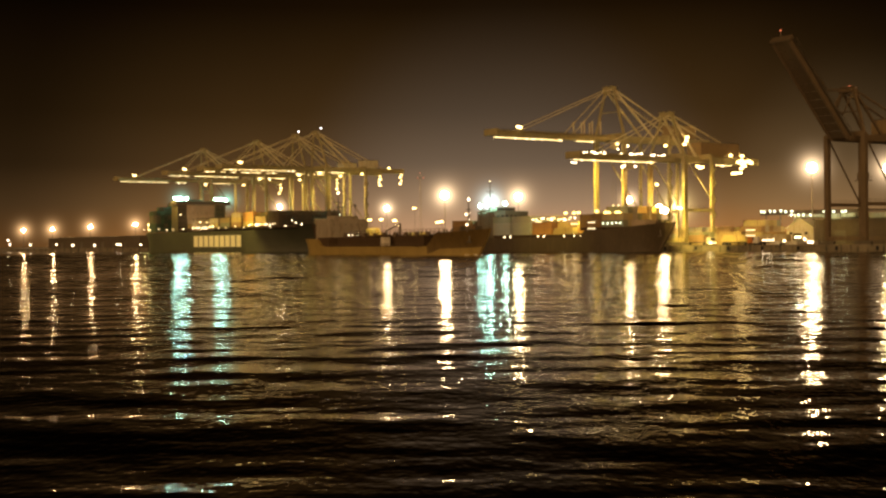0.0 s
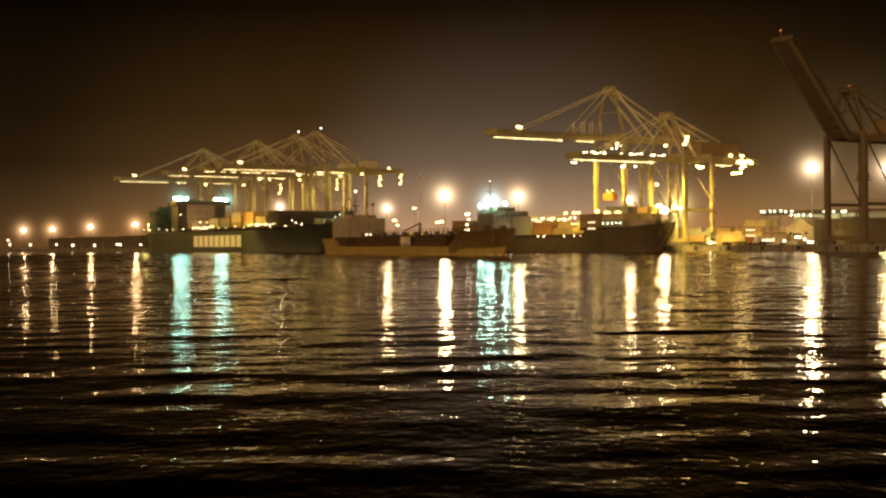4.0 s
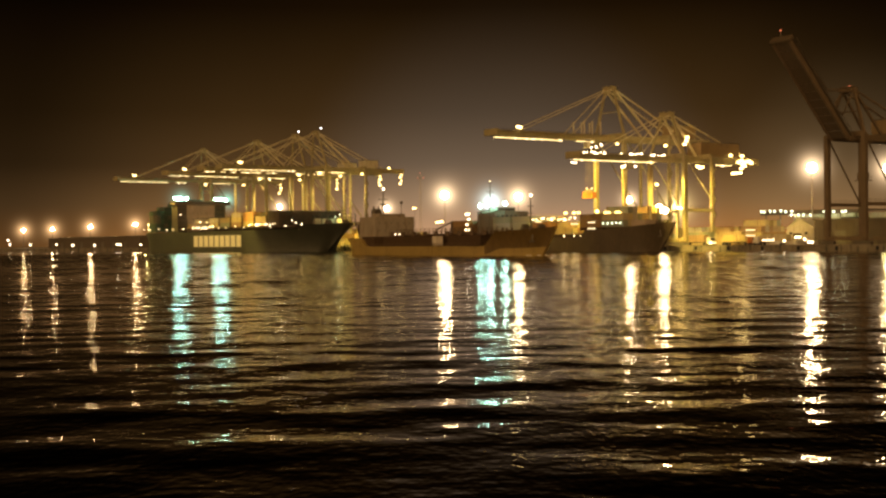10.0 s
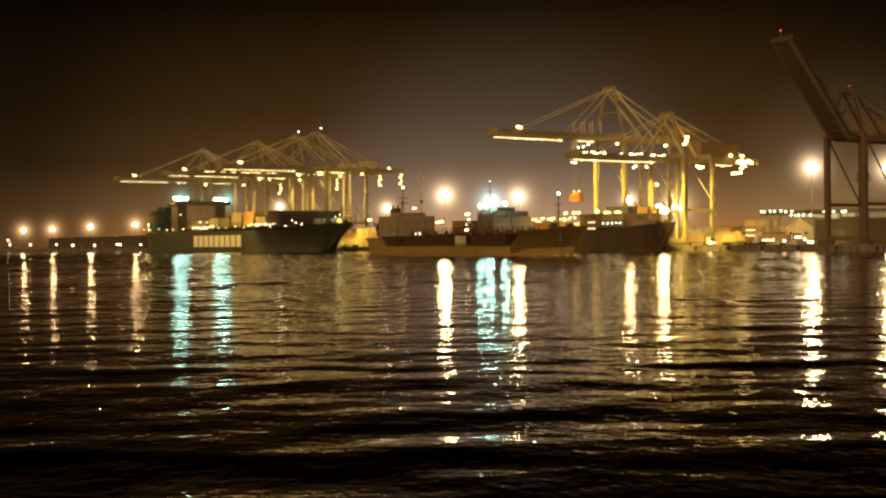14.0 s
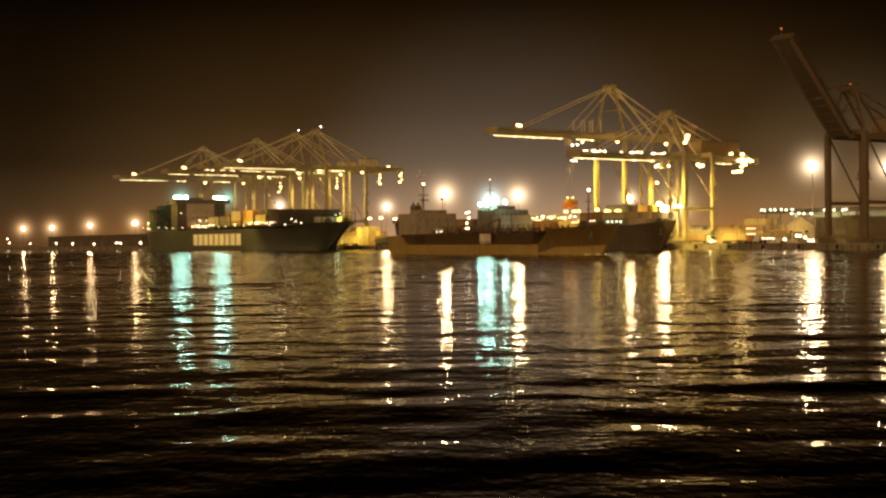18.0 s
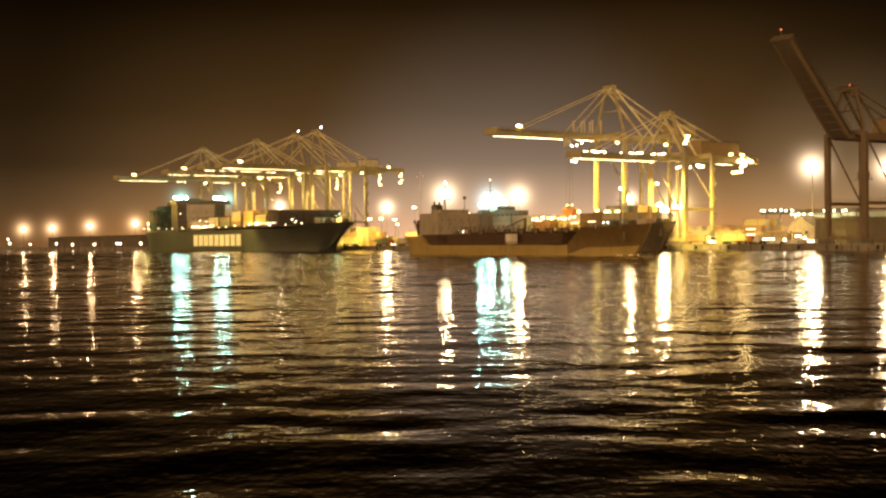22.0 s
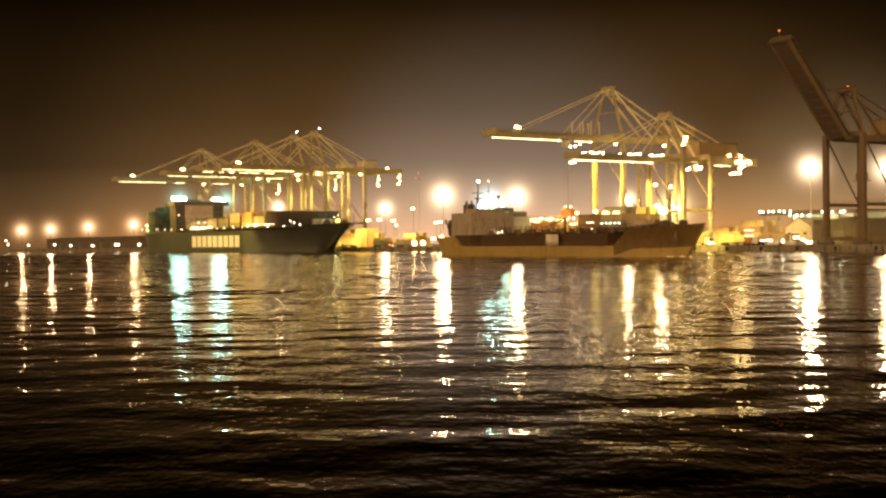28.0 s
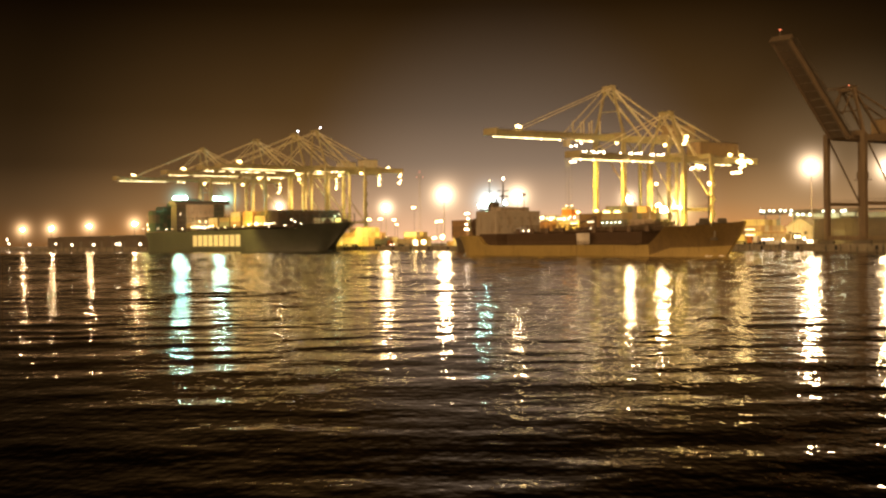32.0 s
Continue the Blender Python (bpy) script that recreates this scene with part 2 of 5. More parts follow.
G_COOL_FRINGE = glow("halide_glow_fringe", (0.25, 0.9, 0.78), 0.4, 0.05)
G_MAST_FRINGE = glow("mast_glow_fringe", (1.0, 0.70, 0.38), 0.38, 0.05)
G_SMALL_DIM = glow("dim_deck_lamp_glass", (1.0, 0.78, 0.45), 3)
G_TUBE = glow("tube_lamp_glass", (1.0, 0.9, 0.62), 1.6)
G_SHED = glow("shed_lamp_glass", (0.8, 1.0, 0.8), 4)
G_RED = glow("red_warning_lamp", (1.0, 0.12, 0.06), 0.9)
G_BEACON = glow("white_beacon", (0.75, 0.8, 1.0), 10)


# ---- mesh helpers ----
def box(bm, center, size, turn=None):
    m = Matrix.Translation(center)
    if turn:
        m = m @ turn
    bmesh.ops.create_cube(bm, size=1.0, matrix=m @ Matrix.Diagonal((*size, 1)))


def beam(bm, a, b, wide, high=None):
    """A square-section bar from a to b."""
    a, b = Vector(a), Vector(b)
    d = b - a
    turn = d.to_track_quat("Z", "Y").to_matrix().to_4x4()
    bmesh.ops.create_cube(bm, size=1.0, matrix=Matrix.Translation((a + b) / 2) @ turn @ Matrix.Diagonal((wide, high or wide, d.length, 1)))


def rod(bm, a, b, r1, r2=None, sides=8):
    a, b = Vector(a), Vector(b)
    d = b - a
    turn = d.to_track_quat("Z", "Y").to_matrix().to_4x4()
    bmesh.ops.create_cone(bm, cap_ends=True, segments=sides, radius1=r1, radius2=r1 if r2 is None else r2, depth=d.length,
                          matrix=Matrix.Translation((a + b) / 2) @ turn)


def ball(bm, center, r, u=14, v=9):
    bmesh.ops.create_uvsphere(bm, u_segments=u, v_segments=v, radius=r, matrix=Matrix.Translation(center))


def mesh_of(name, bm, material, bevel=0.0):
    if bevel:
        bmesh.ops.bevel(bm, geom=list(bm.edges), offset=bevel, segments=1, affect="EDGES")
    me = bpy.data.meshes.new(name)
    bm.to_mesh(me)
    bm.free()
    me.materials.append(material)
    return me


def part(name, bm, material, parent, label="", bevel=0.0):
    ob = new(name, mesh_of(name, bm, material, bevel))
    ob.parent = parent
    if label:
        ob["label"] = label
    return ob


def same_part(name, me, parent, place, turn=None):
    """One more piece on a mesh that alike pieces share."""
    ob = new(name, me)
    ob.parent = parent
    m = Matrix.Translation(place)
    ob.matrix_basis = m @ turn if turn else m
    return ob


def thing(name, m, label, category, group="", kind=""):
    ob = new(name)
    ob.matrix_basis = m
    return tagged(ob, label, category, group, kind)


def B():
    return bmesh.new()


def lamp_mesh(name, size, material, round_shape=False):
    bm = B()
    if round_shape:
        ball(bm, (0, 0, 0), size[0] / 2)
    else:
        box(bm, (0, 0, 0), size)
        bmesh.ops.bevel(bm, geom=list(bm.edges), offset=min(size) * 0.2, segments=1, affect="EDGES")
    return mesh_of(name, bm, material)


# ---- water ----
def water_material():
    m = bpy.data.materials.new("harbour_water")
    m.use_nodes = True
    nt = m.node_tree
    b = nt.nodes["Principled BSDF"]
    b.inputs["Base Color"].default_value = (0.0008, 0.0006, 0.0005, 1)
    b.inputs["Roughness"].default_value, b.inputs["IOR"].default_value = 0.005, 1.33
    co = nt.nodes.new("ShaderNodeTexCoord")
    last = None
    sep = nt.nodes.new("ShaderNodeSeparateXYZ")
    nt.links.new(co.outputs["Object"], sep.inputs[0])
    # waves a to the metre across and b along the basin, their height in the sheltered near water and out in the basin, and where the one turns into the other
    for a, b_, calm, open_, y0, y1 in ((0.28, 0.35, 0.021, 0.018, 40, 160), (0.9, 0.95, 0.029, 0.018, 40, 160), (1.6, 0.20, 0.0, 0.034, 110, 230),
                                       (3.2, 0.5, 0.0, 0.024, 50, 140), (5.0, 1.9, 0.0105, 0.0078, 60, 150), (2.3, 2.1, 0.0125, 0.0, 60, 150)):
        mp, n = nt.nodes.new("ShaderNodeMapping"), nt.nodes.new("ShaderNodeTexNoise")
        mp.inputs["Scale"].default_value = (a, b_, 1.0)
        mp.inputs["Rotation"].default_value = (0, 0, 0.05)
        n.inputs["Scale"].default_value, n.inputs["Detail"].default_value = 1.0, 1.0
        nt.links.new(co.outputs["Object"], mp.inputs["Vector"])
        nt.links.new(mp.outputs[0], n.inputs["Vector"])
        rise, mul = nt.nodes.new("ShaderNodeMapRange"), nt.nodes.new("ShaderNodeMath")
        for k, v in enumerate((y0, y1, calm, open_), 1):
            rise.inputs[k].default_value = v
        nt.links.new(sep.outputs["Y"], rise.inputs[0])
        mul.operation = "MULTIPLY_ADD"
        nt.links.new(n.outputs[0], mul.inputs[0])
        nt.links.new(rise.outputs[0], mul.inputs[1])
        if last:
            nt.links.new(last, mul.inputs[2])
        else:
            mul.inputs[2].default_value = 0.0
        last = mul.outputs[0]
    bump = nt.nodes.new("ShaderNodeBump")
    bump.inputs["Strength"].default_value, bump.inputs["Distance"].default_value, bump.inputs["Filter Width"].default_value = 1.0, 1.0, 0.03
    nt.links.new(last, bump.inputs["Height"])
    nt.links.new(bump.outputs[0], b.inputs["Normal"])
    return m


WATER_DRIFT = 52.0
WAVE_SLOPE = 0.026


def water_sheet():
    side = np.concatenate([np.arange(56, 130, 0.7), np.arange(130, 232, 2.0), [260, 400, 900, 2000, 4500]])
    xs = np.concatenate([-side[::-1], np.arange(-55.5, 55.51, 0.45), side])
    ys = np.concatenate([[-1500, -500, -150, -60], np.arange(-20, 128, 0.22), np.arange(128, 240, 0.42), np.arange(240, 540, 0.72), np.arange(540, 760, 1.3), [800, 900, 1400, 2200, 3500, 4800]])
    gx, gy = np.meshgrid(xs, ys)
    rng = np.random.default_rng(7)
    z = np.zeros_like(gx)
    # many short-crested waves running towards the viewer, from ripples to low swell
    count = 80
    for i in range(count):
        length = 1.5 * (10.0 / 1.5) ** (i / (count - 1)) * rng.uniform(0.94, 1.06)
        k = 2 * math.pi / length
        a = rng.normal(0.0, 0.95 if length < 4 else 0.4)
        slope = WAVE_SLOPE * math.sqrt(2.0 / count) * (1.25 if length < 4 else 0.9)
        far = 1.0 if length > 5.0 else np.clip((length * 95 - gy) / 40 if length < 3.0 else 1.0, 0, 1) * np.clip((length * 50 - np.abs(gx)) / 20 + 1, 0, 1)
        near = np.clip((gy - 40) / 110, 0.0, 1.0)
        far = far * (0.75 + 0.25 * near if length < 3.0 else 1.25 - 0.25 * near)
        z += far * slope / k * np.sin(k * (gx * math.sin(a) + gy * math.cos(a)) + rng.uniform(0, 6.28))
    # gusts leave patches of rougher and smoother water
    z *= 1.0 + 0.35 * np.sin(gx * 0.031 + gy * 0.045 + 1.0) * np.sin(gy * 0.083 - gx * 0.022)
    # the open basin is rougher than the sheltered water below the viewer
    z *= 0.82 + 0.55 * np.clip((gy - 125) / 170, 0, 1.3) + 0.6 * np.clip((gy - 270) / 110, 0, 1) + 0.4 * np.clip((gy - 420) / 160, 0, 1)
    # in the sheltered water the short ripples die away and the swell rolls on
    fade = np.clip((230 - np.abs(gx)) / 30, 0, 1) * np.clip((gy + 20) / 8, 0, 1) * np.clip((760 - gy) / 60, 0, 1)
    z *= fade
    co = np.stack([gx, gy, z], -1).reshape(-1, 3)
    nx, ny = len(xs), len(ys)
    i = (np.arange(ny - 1)[:, None] * nx + np.arange(nx - 1)[None, :]).reshape(-1)
    faces = np.stack([i, i + 1, i + nx + 1, i + nx], -1)
    me = bpy.data.meshes.new("water")
    me.vertices.add(len(co))
    me.vertices.foreach_set("co", co.astype(np.float32).ravel())
    me.loops.add(faces.size)
    me.loops.foreach_set("vertex_index", faces.astype(np.int32).ravel())
    me.polygons.add(len(faces))
    me.polygons.foreach_set("loop_start", np.arange(0, faces.size, 4, dtype=np.int32))
    me.polygons.foreach_set("use_smooth", np.ones(len(faces), dtype=bool))
    me.update(calc_edges=True)
    me.materials.append(water_material())
    return tagged(new("water", me), "dark rippled harbour water with long low waves", "water", kind="structure")


water = water_sheet()


# ---- quay ----
def quay():
    bm = B()
    box(bm, (-330, 0, -2.0), (666, 2200, 8.2))
    ob = new("ground", mesh_of("ground", bm, M_CONCRETE))
    ob.matrix_basis = quay_pose(500, 0, 0)
    tagged(ob, "stained concrete container quay apron beside the water", "quay", kind="structure")
    bm = B()
    box(bm, (3.2, 0, 1.2), (0.5, 2200, 2.3))
    wall = new("quay_wall", mesh_of("quay_wall", bm, M_WALL))
    wall.matrix_basis = quay_pose(500, 0, 0)
    tagged(wall, "dark weathered concrete face of the quay above the waterline", "quay wall", kind="structure")
    # fenders and bollards
    bm = B()
    rod(bm, (0, 0, -0.7), (0, 0, 0.7), 0.45)
    fender = mesh_of("fender", bm, M_RUBBER)
    bm = B()
    rod(bm, (0, 0, 0), (0, 0, 0.45), 0.22, 0.18)
    rod(bm, (0, 0, 0.45), (0, 0, 0.62), 0.32, 0.26)
    bollard = mesh_of("bollard", bm, M_STEEL)
    for i in range(60):
        t = -150 + i * 16
        ob = new("fender", fender)
        ob.matrix_basis = quay_pose(t, 3.85, 1.1)
        tagged(ob, "black rubber fender on the quay wall", "fender", "fenders along the quay")
        ob = new("bollard", bollard)
        ob.matrix_basis = quay_pose(t + 8, 2.2, QUAY_Z)
        tagged(ob, "dark iron mooring bollard at the quay edge", "bollard", "bollards along the quay")
    # crane rails
    for s in (0, -18, -30):
        bm = B()
        box(bm, (0, 0, 0.06), (0.16, 1000, 0.12))
        ob = new("crane_rail", mesh_of("crane_rail", bm, M_STEEL))
        ob.matrix_basis = quay_pose(330, s, QUAY_Z)
        tagged(ob, "steel crane rail set along the quay apron", "rail", kind="structure")


quay()

STRIP = lamp_mesh("boom_lamp", (3.15, 0.4, 0.15), G_STRIP)
FLOOD = lamp_mesh("floodlight", (0.7, 0.7, 0.6), G_FLOOD)
FLOOD_BIG = lamp_mesh("floodlight", (1.1, 1.1, 0.9), G_FLOOD)
DECK_FLOOD = lamp_mesh("floodlight", (1.2, 1.2, 0.9), G_DECK_FLOOD)
BURST = lamp_mesh("floodlight", (2.15,), G_MAST, True)
DOT = lamp_mesh("deck_lamp", (0.75,), G_SMALL, True)
DOT_RED = lamp_mesh("warning_lamp", (0.6,), G_RED, True)
DOT_RED_SMALL = lamp_mesh("warning_lamp", (0.5,), G_RED, True)
DOT_DIM = lamp_mesh("deck_lamp", (0.65,), G_SMALL_DIM, True)
DOT_SMALL = lamp_mesh("deck_lamp", (0.5,), G_SMALL, True)
DOTS = (DOT, DOT_DIM, DOT_SMALL, DOT_DIM, DOT_SMALL)


def crown_mesh(name, core, rim, r_core, r_rim, seed=1):
    """A bright lamp core ringed by small dim balls that imitate its glow."""
    rng = random.Random(seed)
    bm = B()
    ball(bm, (0, 0, 0), r_core, 20, 14)
    first = len(bm.faces)
    for k in range(26):
        a, d = 2 * math.pi * (k + rng.uniform(-0.4, 0.4)) / 26, r_core + (r_rim - r_core) * rng.uniform(0.0, 0.8)
        ball(bm, (d * math.cos(a), rng.uniform(-0.3, 0.3), d * math.sin(a)), (r_rim - r_core) * rng.uniform(0.18, 0.42), 7, 5)
    bm.faces.ensure_lookup_table()
    for f in bm.faces[first:]:
        f.material_index = 1
    me = mesh_of(name, bm, core)
    me.materials.append(rim)
    return me


COOL_LAMP = crown_mesh("halide_lamp", G_COOL, G_COOL_FRINGE, 0.8, 1.35)


# ---- ship-to-shore cranes ----
lamp_rng = random.Random(31)


def sts_crane(t, label, z_boom, z_apex, reach, back, gauge, half=8.5, paint=M_CRANE, boom_up=0.0, lit=True, portal=15.8, strips=((10, 56), (-22, -2)), house=(-36, 9), house_paint=M_MACHINE_SHADE, front=0.0, brace_end=0.8, apex_out=0.0, house_high=5.4):
    """A quay crane: x = front the waterside legs, +x over the water; heights above the water; strips: lit stretches under the girders."""
    c = thing("quay_crane", quay_pose(t, 0, QUAY_Z), label, "crane", "quay cranes")
    q = QUAY_Z
    zb, za, zp = z_boom - q, z_apex - q, portal - q
    top = zb + 2.4
    for x, leg in ((front, 1.75), (front - gauge, 1.2)):
        for y in (-half, half):
            bm = B()
            beam(bm, (x, y, 1.6), (x, y, top), leg, leg)
            part("leg", bm, paint, c, bevel=0.1)
            bm = B()
            box(bm, (x, y, 0.8), (1.2, 5.4, 1.0))
            for k in (-2, -0.7, 0.7, 2):
                rod(bm, (x - 0.3, y + k, 0.42), (x + 0.3, y + k, 0.42), 0.42)
            part("bogie", bm, M_STEEL, c)
        bm = B()
        beam(bm, (x, -half, 2.2), (x, half, 2.2), 1.2, 1.4)
        part("sill_beam", bm, paint, c)
        bm = B()
        beam(bm, (x, -half, top - 0.2), (x, half, top - 0.2), 1.3, 1.7)
        part("cross_beam", bm, paint, c)
    for y in (-half, half):
        bm = B()
        beam(bm, (front, y, zp), (front - gauge, y, zp), 0.9, 1.2)
        part("portal_beam", bm, paint, c)
        bm = B()
        beam(bm, (front - 0.6, y, top - 1), (front - gauge + 0.6, y, zp + brace_end), 0.42)
        part("brace", bm, paint, c)
        bm = B()
        for k in range(int(gauge / 2.5) + 1):
            box(bm, (front - k * 2.5, y * 1.06, zp + 1.1), (0.07, 0.07, 1.1))
        for z in (1.1, 1.6):
            box(bm, (front - gauge / 2, y * 1.06, zp + z), (gauge, 0.06, 0.06))
        part("handrail", bm, M_STEEL, c)
    # staircase tower on the landside leg
    bm = B()
    beam(bm, (0, -0.9, 0), (0, 0.9, 3), 0.7, 0.15)
    box(bm, (0, 0.9, 3), (1.0, 0.8, 0.12))
    for y in (-0.8, 0, 0.8):
        box(bm, (0.35, y, 2.0 + y * 1.6), (0.06, 0.06, 1.0))
    flight = mesh_of("stair_flight", bm, paint)
    for k in range(int((zb - 6) / 3) + 1):
        same_part("stair_flight", flight, c, (front - gauge - 1.0, half, 3.0 + 3 * k), Matrix.Rotation(math.pi * (k % 2), 4, "Z"))
    # girders: boom outside the hinge, bridge and backreach inside
    hinge = 3.0
    tilt = Matrix.Translation((hinge, 0, zb + 1.2)) @ Matrix.Rotation(radians(-boom_up), 4, "Y")
    length = reach - hinge
    gy = 3.3
    for y in (-gy, gy):
        bm = B()
        box(bm, ((hinge - back) / 2, y, zb + 1.2), (hinge + back, 1.0, 2.2))
        part("bridge_girder", bm, paint, c, bevel=0.06)
        bm = B()
        box(bm, (length / 2, y, 0), (length, 0.9, 2.0))
        bm.transform(tilt)
        part("boom_girder", bm, paint, c, bevel=0.06)
    n = int(length / 6)
    bm = B()
    box(bm, (0, 0, 0), (0.5, 2 * gy, 0.5))
    tie = mesh_of("boom_tie", bm, paint)
    bm = B()
    beam(bm, (0, -gy, 0), (length / n, gy, 0), 0.25)
    lace = mesh_of("boom_lacing", bm, paint)
    lean = tilt.to_3x3().to_4x4()
    for i in range(n + 1):
        same_part("boom_tie", tie, c, tilt @ Vector((i * length / n, 0, 0.6)), lean)
        if i < n:
            same_part("boom_lacing", lace, c, tilt @ Vector((i * length / n, 0, 0.7)), lean)
    for i in range(int(back / 6) + 1):
        same_part("bridge_tie", tie, c, (hinge - 1 - i * 6, 0, zb + 1.6))
    # walkway with handrail along the boom
    bm = B()
    box(bm, (length / 2, gy + 1.1, 0.4), (length, 0.9, 0.1))
    for i in range(int(length / 3) + 1):
        box(bm, (i * 3, gy + 1.5, 0.95), (0.08, 0.08, 1.1))
    box(bm, (length / 2, gy + 1.5, 1.5), (length, 0.08, 0.08))
    box(bm, (length / 2, gy + 1.5, 1.0), (length, 0.06, 0.06))
    bm.transform(tilt)
    part("walkway", bm, M_STEEL, c)
    # rope support posts on the boom
    if z_boom > 40 and t < 100:
        bm = B()
        beam(bm, (0, 0, 0), (0, 0, 5.2), 0.42)
        box(bm, (0, 0, 5.2), (0.7, 0.7, 0.3))
        post_me = mesh_of("rope_post", bm, M_CABLE)
        for x in (14.0, 9.7, 5.2):
            for y in (-gy, gy):
                same_part("rope_post", post_me, c, tilt @ Vector((x - hinge, y, 1.0)), lean)
    # dark plates added between the girders to darken the inside of the raised boom
    if boom_up:
        plate_n = 12
        bm = B()
        box(bm, (0, 0, 0), (length / plate_n - 0.25, 2 * gy - 1.0, 0.12))
        plate = mesh_of("boom_infill", bm, M_BOOM_DARK)
        for i in range(plate_n):
            same_part("boom_infill", plate, c, tilt @ Vector(((i + 0.5) * length / plate_n, 0, -0.7)), lean)
    # tip platform
    bm = B()
    box(bm, (length + 0.6, 0, 0.2), (1.2, 2 * gy + 1.6, 2.6))
    bm.transform(tilt)
    # the raised boom's tip is coloured darker as well
    part("boom_tip", bm, M_BOOM_DARK if boom_up else paint, c, bevel=0.1)
    # A-frame
    apex_x = front + apex_out
    stay_paint = paint if boom_up else M_CABLE
    for y in (-1, 1):
        bm = B()
        beam(bm, (front, y * half, top), (apex_x, y * 2.4, za), 0.85, 0.85)
        part("apex_leg", bm, paint, c)
        bm = B()
        beam(bm, (front - gauge * 0.85, y * gy, zb + 2.2), (apex_x - 0.5, y * 2.4, za - 0.5), 0.75, 0.75)
        part("back_leg", bm, stay_paint, c)
        bm = B()
        beam(bm, (-43.5, y * gy, zb + 2.2), (apex_x - 0.5, y * 2.2, za), 0.5)
        part("backstay", bm, stay_paint, c)
        for k, frac in ((0, 0.80), (1, 0.30)):
            bm = B()
            if boom_up:
                # folded stays hang between apex and boom
                mid = tilt @ Vector((length * frac * 0.55, y * gy, 3.0))
                end = tilt @ Vector((length * frac, y * gy, 1.0))
                beam(bm, (apex_x, y * 2.2, za), mid, 0.32)
                beam(bm, mid, end, 0.32)
            else:
                beam(bm, (apex_x + 0.5, y * 2.2, za), (hinge + length * frac, y * gy, zb + 2.2), 0.3)
            part("forestay", bm, stay_paint, c)
    bm = B()
    box(bm, (apex_x, 0, za), (1.8, 6.4, 1.5))
    box(bm, (apex_x, 0, za + 1.0), (2.6, 6.8, 0.15))
    for y in (-1.6, 1.6):
        rod(bm, (apex_x - 0.3, y, za + 0.6), (apex_x + 0.3, y, za + 0.6), 0.9, sides=12)
    part("apex_head", bm, paint, c)
    bm = B()
    mid_z = top + (za - top) * 0.5
    beam(bm, ((front + apex_x) / 2, -half * 0.62, mid_z), ((front + apex_x) / 2, half * 0.62, mid_z), 0.4)
    part("apex_tie", bm, paint, c)
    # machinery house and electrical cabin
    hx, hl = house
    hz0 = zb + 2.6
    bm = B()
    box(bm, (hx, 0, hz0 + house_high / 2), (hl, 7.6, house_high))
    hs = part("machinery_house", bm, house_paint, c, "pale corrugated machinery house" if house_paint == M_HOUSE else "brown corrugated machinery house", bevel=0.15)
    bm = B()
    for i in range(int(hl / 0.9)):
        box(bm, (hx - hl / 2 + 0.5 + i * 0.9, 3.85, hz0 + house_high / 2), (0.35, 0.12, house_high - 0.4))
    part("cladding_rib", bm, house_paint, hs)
    bm = B()
    box(bm, (hx, 0, hz0 + house_high + 0.1), (hl + 0.5, 8.1, 0.25))
    part("roof", bm, M_STEEL, hs)
    bm = B()
    box(bm, (-back - 0.4, 0, zb + 1.0), (0.8, 2 * gy + 1.4, 2.6))
    part("end_beam", bm, paint, c)
    if lit:
        for first, last in strips:
            for i in range(round((last - first) / 3.2)):
                x = first + 1.6 + i * 3.2
                if t > 100 and lamp_rng.random() < 0.05:
                    continue
                same_part("boom_lamp", STRIP, c, tilt @ Vector((x - hinge, -gy, -1.3)) if x > hinge else (x, -gy, zb - 0.2))
                if lamp_rng.random() < 0.3:
                    same_part("boom_lamp", DOT_SMALL, c, tilt @ Vector((x - hinge + lamp_rng.uniform(-1, 1), -gy - 0.4, -1.3)) if x > hinge else (x, -gy - 0.4, zb - 0.3))
        if z_boom > 40:
            for p in ((reach - 9, gy + 1, zb + 3.6), (reach - 10.2, gy + 1, zb + 3.4), (-back + 5, -gy, zb + 3.2), (-gauge, half + 1, zb - 1.5), (2, half + 1, zb - 1.6)):
                same_part("floodlight", FLOOD_BIG, c, p)
    return c


big = dict(z_boom=45.2, z_apex=66.8, reach=58, back=57, gauge=25.5, front=-2.9, house=(-43, 13))
crane_near = sts_crane(0, "tall yellow ship-to-shore crane with its boom lowered over a moored ship", strips=((20, 55.5), (3, 12)), **big)
crane_low = sts_crane(-35, "low yellow quay crane with lit boom over the black ship's bow", z_boom=34.7, z_apex=53.0, reach=46.8, back=48, gauge=15, front=-0.6, half=9.3, strips=((3, 45.5), (-41, -32)), house=(-26.5, 22), brace_end=4.5)
crane_dark = sts_crane(-119, "unlit dark brown quay crane with its boom raised", z_boom=37.0, z_apex=54.2, apex_out=-1.6, reach=44.2, back=40, gauge=18, half=7.5, paint=M_CRANE_DARK,
                       boom_up=46, lit=False, house=(-24, 10))
bm = B()
box(bm, (-19.4, -7.5, 22.4), (3.0, 5.2, 0.25))
for y in (-10, -8.4, -6.8, -5.1):
    box(bm, (-20.8, y, 23.1), (0.08, 0.08, 1.2))
box(bm, (-20.8, -7.5, 23.7), (0.08, 5.0, 0.08))
box(bm, (-19.4, -7.5, 24.0), (2.2, 3.4, 2.4))
part("service_cabin", bm, M_CRANE_DARK, crane_dark, "dark service cabin on a railed platform")
far_cranes = []
for t in (241, 265, 314, 391):
    far_cranes.append(sts_crane(t, "tall yellow ship-to-shore crane working over the green container ship", house_paint=M_HOUSE, apex_out=2.0, house_high=4.2, **{**big, "house": (-35.8, 9)}))

